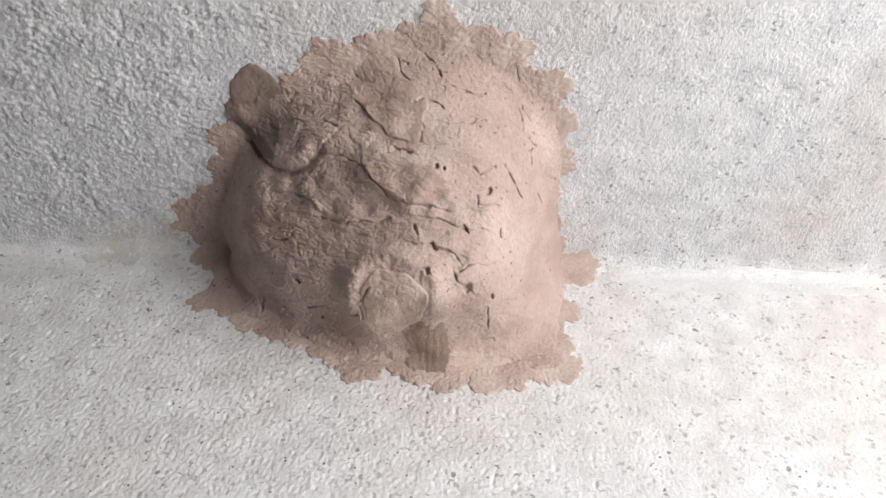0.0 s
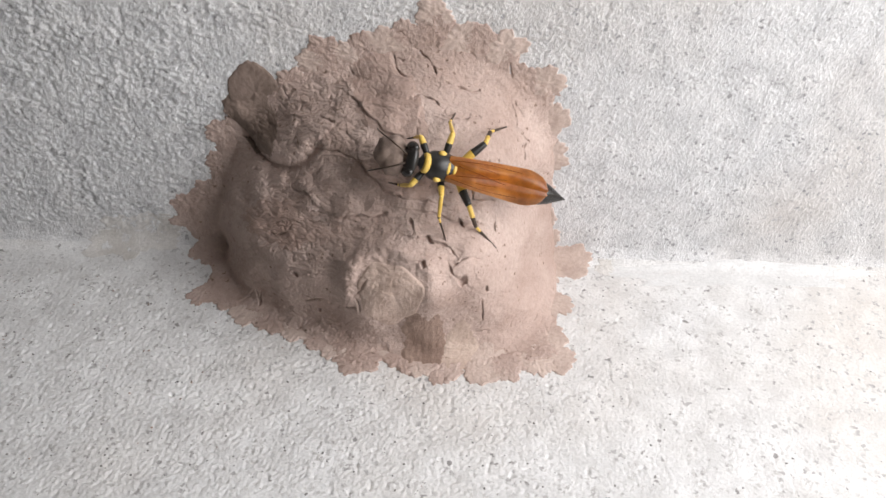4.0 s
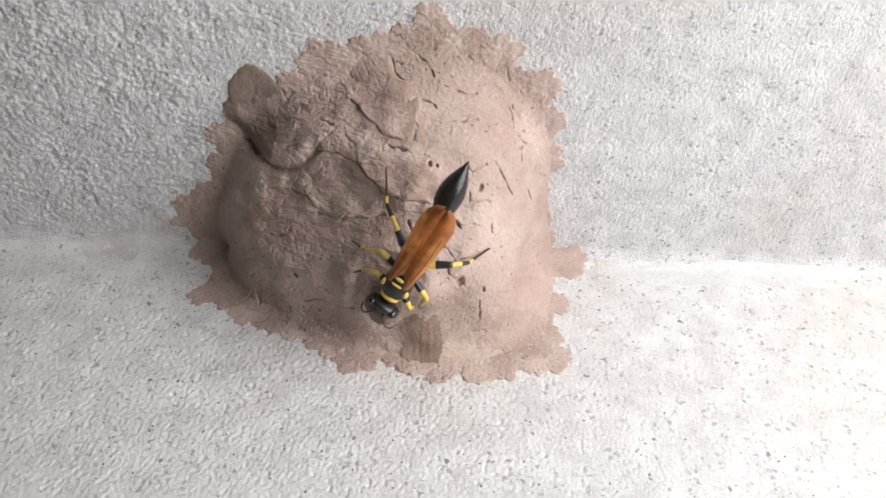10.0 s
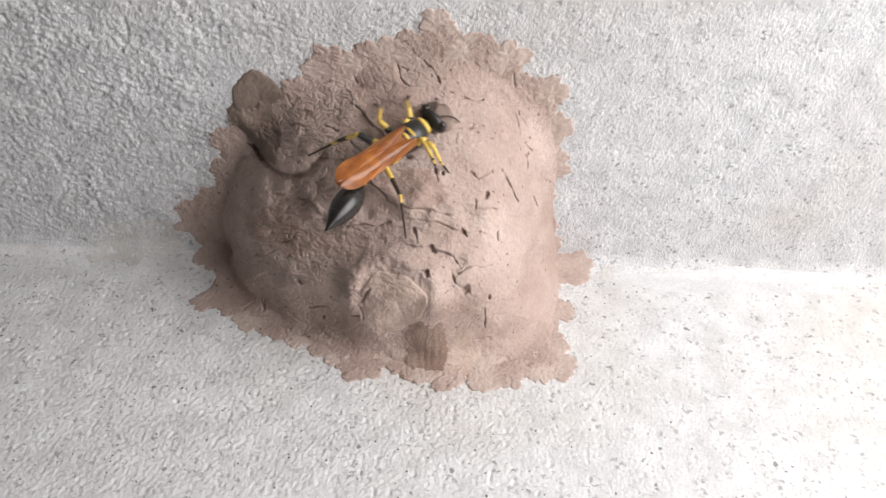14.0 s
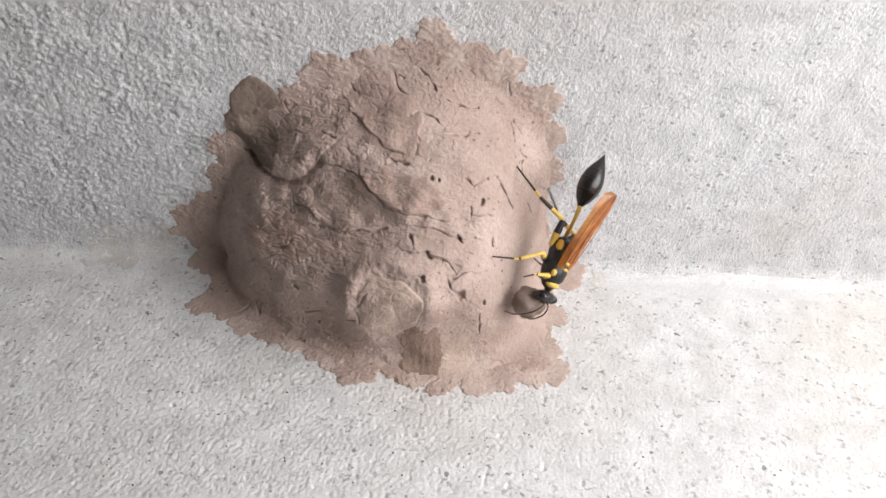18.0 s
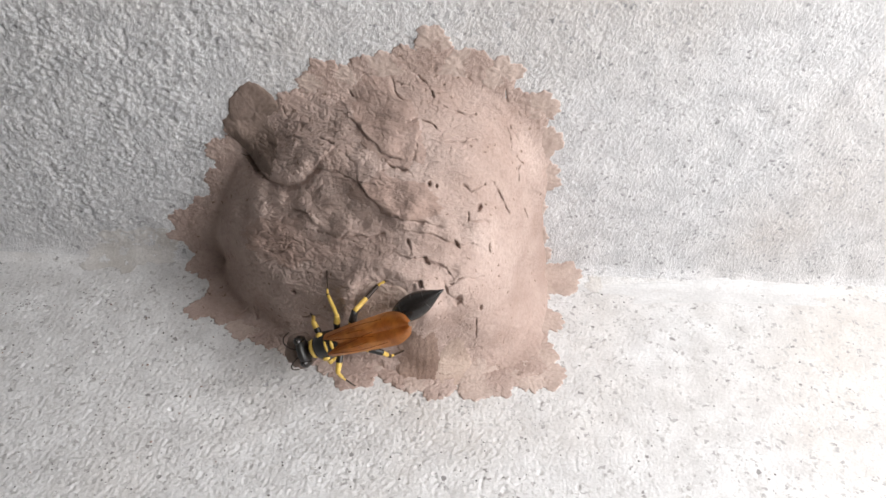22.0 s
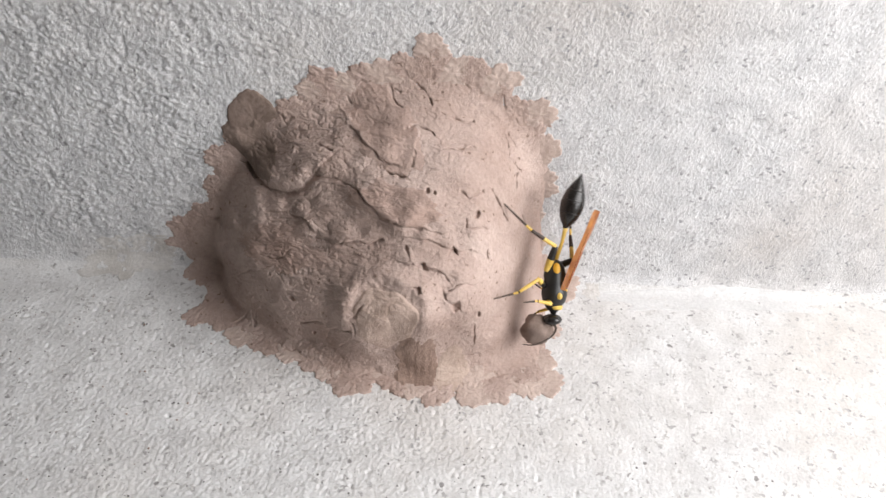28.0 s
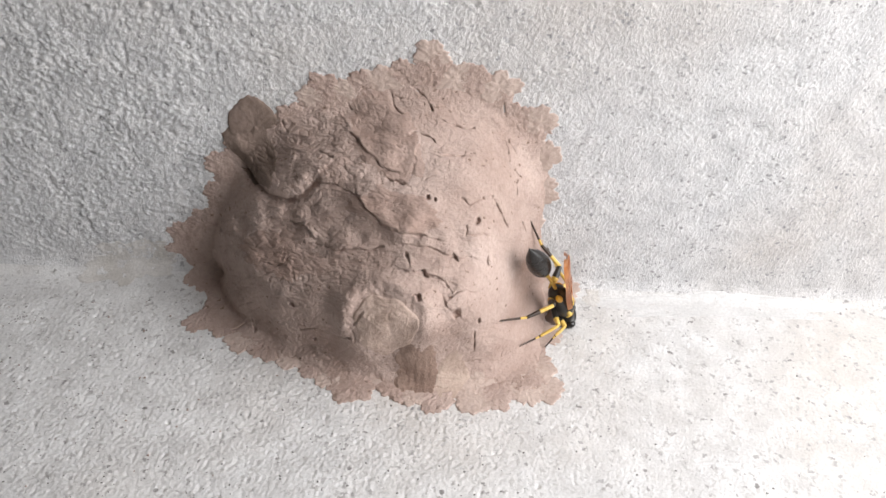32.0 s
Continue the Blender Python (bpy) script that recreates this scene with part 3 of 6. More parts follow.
def daub(nest, x, s, r, mat, seed, long=1.0, turn=0.0, thick=0.10, name="mud_daub", rough=0.0, ragged=1.0):
    """One mouthful of mud spread thin over the plaster, with a ragged rim of lobes and teeth."""
    a, k = np.meshgrid(np.linspace(0, 2 * math.pi, 121), np.linspace(0, 1, 16) ** 0.7)
    ca, sa = np.cos(a), np.sin(a)
    rim = 1 + ragged * (0.42 * perlin(ca * 1.1 + seed * 7.1, sa * 1.1, seed) + 0.28 * perlin(ca * 2.7 + seed, sa * 2.7, seed + 5)
                        + 0.14 * perlin(ca * 6 + seed, sa * 6, seed + 7) + 0.09 * perlin(ca * 15 + seed, sa * 15, seed + 9))
    u, w = r * long * k * rim * ca, r * k * rim * sa
    c, si = math.cos(radians(turn)), math.sin(radians(turn))
    px, ps = x + u * c - w * si, s + u * si + w * c
    lift = thick * (1 - k ** 8) + 0.07 * fbm(px / 1.4, ps / 1.4, 140, 2) * (1 - k ** 12) - 0.3 * (k > 0.99) + 0.08 + rough * relief(px, ps)
    return part(name, sheet(name, corner(px, ps, lift)[:, ::-1], mat), nest)


nest = build_nest()
for rim, mats in ((TOP_RIM, (MUD, MUD_PALE)), (SIDE_RIM, (MUD_PALE, MUD_PALE)), (FRONT_RIM, (MUD_PALE, MUD)), (LEFT_RIM, (MUD, MUD))):
    for k, (x, s, r) in enumerate(rim):
        daub(nest, x, s, r, mats[k % 2], 3 + k * 5 + len(rim), 1.0 + 0.3 * random.random(), random.uniform(-60, 60), rough=0.75)
daub(nest, -5.4, 26.6, 2.6, MUD, 91, 1.2, 0, rough=0.6)
daub(nest, -17.4, 18.4, 2.4, MUD, 93, 1.2, 0, rough=0.6)
# carries the damp, shade-darkened patch on over the wall
daub(nest, -15.0, 23.2, 3.2, MUD_DAMP_SHADED, 77, 1.3, -72, 0.14, "damp_shaded_daub", 0.5, 0.35)

# thin smears of filler along the joint, on both sides of the nest
daub(ledge, -34.5, 1.2, 3.6, SMEAR_DIRTY, 12, 1.7, 10, -0.06, "filler_smear", 0.9, 1.4)
daub(ledge, 46.0, -1.9, 2.2, SMEAR, 23, 7.5, 1.5, -0.06, "filler_smear", 0.95, 1.5)
daub(ledge, 28.6, -1.4, 1.5, SMEAR_DIRTY, 31, 0.8, 0, 0.0, "filler_lump", 0.9, 1.6)

# loose dark grit and crumbs of mud strewn over the ledge
def grit(name, label, category, count, mat, spread, sizes, seed):
    rng = random.Random(seed)
    verts, faces = [], []
    for _ in range(count):
        x, s = spread(rng)
        at = corner(np.array(x), np.array(s), float(relief(np.array([x]), np.array([s]))[0]))
        r = rng.uniform(*sizes)
        base, spin = len(verts), rng.uniform(0, 6.28)
        for k in range(5):
            a = spin + k * 1.2566
            q = r * rng.uniform(0.6, 1.3)
            verts.append(((at[0] + q * math.cos(a)) * MM, (at[1] + q * math.sin(a)) * MM, (at[2] - 0.03) * MM))
        verts.append((at[0] * MM, at[1] * MM, (at[2] + r * rng.uniform(0.4, 0.8)) * MM))
        faces += [(base + k, base + (k + 1) % 5, base + 5) for k in range(5)]
    return tagged(new(name, mesh(name, verts, faces, mat, False)), label, category, kind="stuff")


grit("ledge_grit", "dark grey grit scattered over the plaster ledge", "grit", 1100, GRIT,
     lambda g: (min(g.uniform(-58, 62), g.uniform(-58, 62)), -g.uniform(3, 46)), (0.04, 0.19), 5)
grit("mud_crumbs", "small crumbs of dry mud fallen on the ledge", "crumbs", 120, MUD_BROWN,
     lambda g: (g.gauss(-30, 16), -abs(g.gauss(0, 16)) - 5), (0.05, 0.18), 8)

# ---- the wasp ----
LEGS, WINGS = {}, []


def build_wasp():
    wasp = tagged(new("wasp"), "black and yellow mud wasp with amber folded wings and thin waist", "wasp")
    thorax = part("thorax", tube("thorax", [(-3.4, 0, 0.1, 0.3, 0.3), (-3.2, 0, 0.1, 0.75, 0.7), (-2.6, 0, 0.1, 1.1, 1.1), (-1.6, 0, 0.1, 1.25, 1.35),
                                            (-0.9, 0, 0.15, 1.2, 1.3), (-0.2, 0, 0.1, 1.45, 1.5), (0.8, 0, 0.1, 1.55, 1.55), (1.6, 0, 0.05, 1.4, 1.35),
                                            (2.1, 0, 0.0, 1.05, 1.0), (2.5, 0, 0.05, 0.95, 0.8), (2.8, 0, 0.05, 0.5, 0.45), (3.1, 0, 0.0, 0.3, 0.3)], BLACK, 18), wasp)
    part("collar_band", tube("collar_band", [(2.15, 0, 0.28, 1.02, 0.85), (2.3, 0, 0.3, 1.06, 0.86), (2.5, 0, 0.3, 0.98, 0.76), (2.6, 0, 0.3, 0.8, 0.6)], YELLOW, 18),
         thorax, "yellow collar band")
    for y in (1, -1):
        part("shoulder_spot", ellipsoid("shoulder_spot", (0.95, y * 1.30, 0.85), (0.42, 0.30, 0.34), YELLOW, 8, 10), thorax, "yellow spot")
        part("side_stripe", ellipsoid("side_stripe", (-2.2, y * 0.92, 0.35), (0.8, 0.35, 0.5), ORANGE, 8, 10), thorax, "orange-yellow side patch")
    for x, half in ((0.25, 0.62), (-0.45, 0.5)):
        part("back_spot", ellipsoid("back_spot", (x, 0, 1.52), (0.2, half, 0.14), YELLOW, 8, 12), thorax, "yellow bar")
    head = part("head", ellipsoid("head", (0, 0, 0), (0.66, 1.72, 1.2), BLACK, 14, 20), wasp, at=(3.75, 0, -0.1))
    for y in (1, -1):
        part("eye", ellipsoid("eye", (0.10, y * 1.22, 0.1), (0.58, 0.60, 1.0), GLOSS_BLACK, 10, 14), head, "glossy dark compound eye")
        part("jaw", tube("jaw", bent([(0.5, y * 0.6, -0.7), (1.2, y * 0.55, -1.1), (1.6, y * 0.15, -1.3)], [0.22, 0.17, 0.06]), DARK_LEG, 8), head)
        part("antenna", tube("antenna", bent([(0.6, y * 0.4, 0.3), (1.2, y * 0.7, 0.5), (2.2, y * 1.3, -0.2), (3.0, y * 1.9, -1.8), (3.0, y * 2.2, -3.2)],
                                             [0.13, 0.08, 0.09, 0.08, 0.05]), DARK_LEG, 8), head, "long curved dark antenna")
    part("face_mark", ellipsoid("face_mark", (0.55, 0, -0.1), (0.34, 0.5, 0.55), DARK_LEG, 8, 10), head)
    petiole = part("petiole", tube("petiole", [(0, 0, 0, 0.26, 0.26), (-1, 0, 0.08, 0.23, 0.23), (-2.2, 0, 0.12, 0.22, 0.22), (-3.4, 0, 0.08, 0.25, 0.25),
                                               (-4.4, 0, 0, 0.34, 0.34)], YELLOW, 10), wasp, "long thin yellow waist", (-3.3, 0, 0.15))
    gaster = part("abdomen", tube("abdomen", [(0.3, 0, 0, 0.28, 0.28), (0.1, 0, 0, 0.35, 0.35), (-0.2, 0, 0, 0.57, 0.57), (-0.6, 0, 0, 0.85, 0.85), (-1.1, 0, 0, 1.09, 1.09), (-1.7, 0, 0, 1.27, 1.29),
                                              (-2.3, 0, 0, 1.36, 1.40), (-2.9, 0, 0, 1.37, 1.41), (-3.5, 0, 0, 1.29, 1.32), (-4.1, 0, 0, 1.12, 1.16), (-4.7, 0, 0.02, 0.87, 0.92),
                                              (-5.2, 0, 0.03, 0.64, 0.68), (-5.6, 0, 0.05, 0.44, 0.46), (-6.0, 0, 0.05, 0.24, 0.26), (-6.5, 0, 0.05, 0.05, 0.05)], GLOSS_BLACK, 18), petiole, "glossy black pointed abdomen", (-4.3, 0, 0))
    for k, x in enumerate((-1.7, -3.2, -4.4)):
        r = (1.285, 1.345, 1.03)[k]
        part("segment_edge", tube("segment_edge", [(x + 0.06, 0, 0, r, r), (x, 0, 0, r + 0.012, r + 0.012), (x - 0.07, 0, 0, r - 0.03, r - 0.03)], BLACK, 18), gaster)
    for y in (1, -1):
        wing = part("wing", wing_mesh(y), wasp, "folded translucent amber wing", (0.3, y * 0.72, 1.40))
        WINGS.append((wing, y))
        wing.rotation_euler = (0, radians(8), radians(y * 1))
        for k, (a, b, c) in enumerate((((-0.5, 0.2), (-4.2, 0.65), (-8.6, 0.6)), ((-1.0, 0.0), (-4.2, 0.1), (-7.4, -0.3)), ((-1.0, -0.2), (-3.6, -0.55), (-6.2, -0.9)))):
            part("vein", tube("vein", bent([(a[0], y * a[1], 0.05), (b[0], y * b[1], 0.1), (c[0], y * c[1], 0.06)], [0.04, 0.035, 0.025]), AMBER_VEIN, 6), wing)
    # legs: hip, knee, ankle, toe, with their colours
    for y in (1, -1):
        for kind, hip, knee, ankle, toe, thick in (
                ("front_leg", (1.7, 0.75, -0.95), (2.6, 2.4, -0.1), (3.6, 3.3, -1.5), (4.9, 3.9, -2.7), 0.33),
                ("middle_leg", (-0.2, 0.85, -1.05), (0.1, 3.1, 0.4), (-0.5, 5.2, -1.4), (-2.0, 7.4, -2.8), 0.33),
                ("hind_leg", (-2.0, 0.75, -0.85), (-3.6, 3.0, 0.9), (-6.2, 4.7, -1.2), (-10.2, 6.0, -2.8), 0.41)):
            def rel(p):
                return (p[0] - hip[0], y * (p[1] - hip[1]), p[2] - hip[2])
            k0, k1, k2 = rel(knee), rel(ankle), rel(toe)
            mid = tuple(0.5 * c for c in k0)
            hind = kind == "hind_leg"
            rings = bent([(0, 0, 0), mid, k0], [thick * 0.85, thick * 1.15, thick * 0.8], 5)
            slots = ([1] * 5 + [0] * 6) if hind else ([0] * 6 + [1] * 5)
            leg = part(kind, tube(kind, rings, [BLACK, YELLOW], 10, slots[:len(rings) - 1]), wasp, "", (hip[0], y * hip[1], hip[2]))
            m2 = tuple(0.5 * (a + b) for a, b in zip(k0, k1))
            rings = bent([k0, m2, k1], [thick * 0.62, thick * 0.66, thick * 0.5], 5)
            slots = [0] * 5 + [1] * 6 if hind else [0] * 9 + [1] * 2
            part("tibia", tube("tibia", rings, [YELLOW, DARK_LEG], 10, slots[:len(rings) - 1]), leg, "yellow shin with dark end")
            m3 = tuple(0.62 * a + 0.38 * b for a, b in zip(k1, k2))
            rings = bent([k1, m3, k2], [thick * 0.42, thick * 0.34, thick * 0.22], 5)
            part("foot", tube("foot", rings, [YELLOW, DARK_LEG], 8, ([0] * 3 + [1] * 9)[:len(rings) - 1]), leg, "thin dark jointed foot")
            LEGS[kind.split("_")[0] + ("_left" if y > 0 else "_right")] = leg
    return wasp, petiole, gaster


def wing_mesh(y):
    """A long folded wing: a thin blade with a slight fold along it."""
    k, w = np.meshgrid(np.linspace(0, 1, 30), np.linspace(-1, 1, 9))
    half = (0.55 + 0.95 * np.clip(k * 1.25, 0, 1) ** 0.8) * np.sqrt(np.clip(1 - np.clip((k - 0.72) / 0.28, 0, 1) ** 2.2, 0, 1))
    px = -10.3 * k
    py = y * (w * half - 0.30 * k)
    pz = 0.10 * np.sin(w * 4) + 0.30 * k - 0.25 * w * w - 0.25 * np.where(w * 1.0 > 0, w, 0) + 0.05 * np.sin(k * 9 + w * 2)
    top = np.stack([px, py, pz + 0.02], -1)
    return sheet("wing", top if y < 0 else top[:, ::-1], AMBER)


wasp, petiole, gaster = build_wasp()
pellet = tagged(new("mud_pellet", ellipsoid("mud_pellet", (0, 0, 0), (1.7, 2.0, 1.8), MUD_DAMP_SHADED, 18, 24, 0.25, 4)),
                "ball of damp dark brown mud carried in the wasp's jaws", "mud ball")


# ---- what moves ----
def motions():
    walk(wasp, [
        (0.00, pose(0.06638, -0.01205, 0.02919, -75.2, 51.6, 135.6)),
        (0.20, pose(0.05739, -0.00983, 0.02794, -116.1, 45.7, 84.9)),
        (0.40, pose(0.04548, -0.00835, 0.02573, -114.4, 48.3, 94.1)),
        (0.50, pose(0.04515, -0.00834, 0.01561, -109.1, 52.6, 98.3)),
        (0.60, pose(0.03651, -0.00763, 0.02392, -108.4, 48.1, 102.9)),
        (0.70, pose(0.03501, -0.00688, 0.01607, -103.6, 50.9, 107.4)),
        (0.80, pose(0.02972, -0.00542, 0.01307, -101.2, 51.8, 113.1)),
        (0.90, pose(0.02870, -0.00685, 0.00421, -98.7, 54.1, 118.0)),
        (1.00, pose(0.02167, -0.01146, 0.00495, -125.4, 53.9, 120.1)),
        (1.05, pose(0.02248, -0.00905, 0.00235, 121.2, 72.6, 59.6)),
        (1.10, pose(0.02268, -0.00882, 0.00205, 37.3, 49.1, 16.9)),
        (1.30, pose(0.02324, -0.00973, 0.00255, 33.6, 37.6, 26.9)),
        (1.50, pose(0.02361, -0.00998, 0.00393, 56.2, 23.4, 49.4)),
        (1.60, pose(0.02180, -0.00955, 0.00533, 60.8, 6.4, 75.0)),
        (1.70, pose(0.02255, -0.00887, 0.00711, 65.1, -14.5, 78.6)),
        (1.80, pose(0.02303, -0.00903, 0.00789, 70.5, -39.2, 83.7)),
        (2.00, pose(0.02248, -0.00916, 0.01169, 71.9, -49.8, 85.9)),
        (2.20, pose(0.02228, -0.00751, 0.01098, 30.4, -47.0, 124.2)),
        (2.40, pose(0.02188, -0.00717, 0.01107, -23.9, -39.6, 168.2)),
        (2.60, pose(0.02189, -0.00623, 0.01205, -53.7, -36.1, -167.3)),
        (2.80, pose(0.01988, -0.00970, 0.01357, -59.8, -9.9, -152.8)),
        (3.00, pose(0.01880, -0.01121, 0.01138, -69.0, 7.2, -129.1)),
        (3.20, pose(0.01606, -0.01392, 0.01642, -54.4, -28.4, -177.2)),
        (3.40, pose(0.01451, -0.01251, 0.01943, -50.9, -38.0, 170.2)),
        (3.50, pose(0.01144, -0.01467, 0.02251, -64.5, -40.2, -169.0)),
        (4.00, pose(0.00689, -0.01418, 0.02456, -61.1, -23.2, -164.8)),
        (4.80, pose(0.00129, -0.01504, 0.02420, -57.6, 21.5, -162.9)),
        (5.50, pose(-0.00041, -0.01521, 0.02257, -48.7, 44.7, -142.3)),
        (6.00, pose(0.00547, -0.01909, 0.01889, -56.1, 58.6, -145.5)),
        (6.20, pose(0.00619, -0.01916, 0.01830, -40.2, 48.3, -134.5)),
        (6.50, pose(0.00812, -0.02010, 0.01595, 68.2, 67.6, -10.1)),
        (6.80, pose(0.01293, -0.01757, 0.01498, 46.8, 48.3, -12.0)),
        (7.00, pose(0.01473, -0.01688, 0.01126, -41.8, 66.3, -92.6)),
        (7.20, pose(0.01319, -0.01841, 0.00862, -60.3, 33.6, -133.7)),
        (7.30, pose(0.01162, -0.01915, 0.00883, -62.9, 22.6, -141.6)),
        (7.50, pose(0.01030, -0.02042, 0.01338, -80.5, -9.0, -166.9)),
        (7.70, pose(0.00878, -0.01961, 0.01628, -80.9, -22.9, -172.8)),
        (8.00, pose(0.00594, -0.02011, 0.01771, -80.0, -33.4, -168.9)),
        (8.20, pose(0.00210, -0.01952, 0.01964, -57.7, -17.4, 176.3)),
        (8.50, pose(0.00162, -0.01869, 0.01985, -57.4, 5.8, -177.1)),
        (9.00, pose(0.00176, -0.02056, 0.01822, -49.0, 41.7, -157.2)),
        (9.50, pose(0.00254, -0.02136, 0.01710, -37.6, 58.2, -138.9)),
        (10.00, pose(0.00315, -0.02181, 0.01642, -47.6, 57.4, -156.4)),
        (10.50, pose(0.00045, -0.01966, 0.01867, -44.8, 19.4, 175.9)),
        (11.00, pose(-0.00517, -0.01385, 0.02125, -28.0, 1.7, 146.3)),
        (11.50, pose(-0.00842, -0.01023, 0.02249, -37.3, 5.8, 145.5)),
        (12.00, pose(-0.01477, -0.00781, 0.01879, -43.4, 8.2, 143.3)),
        (12.50, pose(-0.01406, -0.00608, 0.02231, -24.5, -27.0, 138.6)),
        (13.00, pose(-0.01222, -0.00470, 0.02557, -18.5, -32.8, 131.5)),
        (13.50, pose(-0.00897, -0.00765, 0.02619, 6.0, -31.5, 98.9)),
        (14.00, pose(0.00243, -0.01017, 0.02630, 30.1, -13.8, 45.6)),
        (14.50, pose(0.01228, -0.00854, 0.02628, 27.8, 9.8, 20.8)),
        (15.00, pose(0.01971, -0.00382, 0.01890, 19.4, 45.4, 10.7)),
        (15.60, pose(0.02302, -0.00515, 0.01176, -52.0, 45.3, -76.1)),
        (16.50, pose(0.02121, -0.00602, 0.01281, -77.0, 49.1, -109.7)),
        (17.00, pose(0.02188, -0.00801, 0.01299, -65.2, 48.7, -93.5)),
        (17.50, pose(0.02266, -0.00822, 0.01152, -75.6, 49.0, -112.2)),
        (18.00, pose(0.02005, -0.01247, 0.01240, -68.7, 43.4, -111.6)),
        (18.50, pose(0.01657, -0.01740, 0.01014, -73.5, 36.8, -137.8)),
        (19.00, pose(0.01353, -0.02020, 0.00912, -75.2, 42.6, -140.7)),
        (19.50, pose(0.00781, -0.02126, 0.00954, -61.0, 21.8, -158.1)),
        (20.00, pose(0.00722, -0.02172, 0.01028, -61.9, 45.0, -168.7)),
        (20.50, pose(0.00693, -0.02126, 0.00813, -45.2, 57.7, -146.0)),
        (21.00, pose(0.00221, -0.02272, 0.01082, -54.1, 32.9, -159.5)),
        (21.50, pose(-0.00317, -0.02257, 0.01044, -57.7, 26.2, 179.6)),
        (22.00, pose(-0.00410, -0.02237, 0.00959, -52.5, 26.5, 178.7)),
        (22.50, pose(-0.00916, -0.01956, 0.00960, -48.9, 19.0, 170.8)),
        (23.00, pose(-0.01555, -0.01422, 0.00533, -54.0, 15.2, 154.7)),
        (23.50, pose(-0.01737, -0.01412, 0.00635, -51.2, 22.0, 165.0)),
        (24.00, pose(-0.02103, -0.00846, 0.01046, -50.1, 17.8, 147.0)),
        (24.50, pose(-0.02292, -0.00596, 0.00895, -48.8, 21.2, 160.4)),
        (25.00, pose(-0.01281, -0.01806, 0.01333, -8.9, 42.9, -117.3)),
        (25.50, pose(-0.00355, -0.02196, 0.01283, 11.2, 46.2, -65.7)),
        (26.20, pose(0.00642, -0.02252, 0.01111, 47.7, 48.4, 2.0)),
        (26.90, pose(0.01548, -0.01691, 0.00941, 27.6, 32.7, 16.1)),
        (27.50, pose(0.01745, -0.01473, 0.00957, 25.4, 43.3, 15.9)),
        (27.80, pose(0.02015, -0.01150, 0.00879, -30.1, 58.4, -51.8)),
        (28.00, pose(0.02108, -0.01128, 0.00953, -74.6, 45.7, -89.5)),
        (28.50, pose(0.01968, -0.01358, 0.00743, -79.7, 35.6, -133.5)),
        (29.00, pose(0.01721, -0.01626, 0.00692, -73.0, 30.1, -142.2)),
        (29.50, pose(0.01394, -0.01865, 0.00693, -67.4, 18.2, -151.3)),
        (30.00, pose(0.01394, -0.02021, 0.01022, -42.9, 45.0, -109.8)),
        (30.50, pose(0.01882, -0.01411, 0.00900, 43.5, 57.6, -13.2)),
        (31.00, pose(0.02245, -0.00777, 0.00535, 23.6, 63.9, 16.3)),
        (31.50, pose(0.02325, -0.00852, 0.00505, -44.6, 60.2, -57.1)),
        (32.00, pose(0.02314, -0.00713, 0.00435, 36.1, 62.5, 27.7)),
    ])
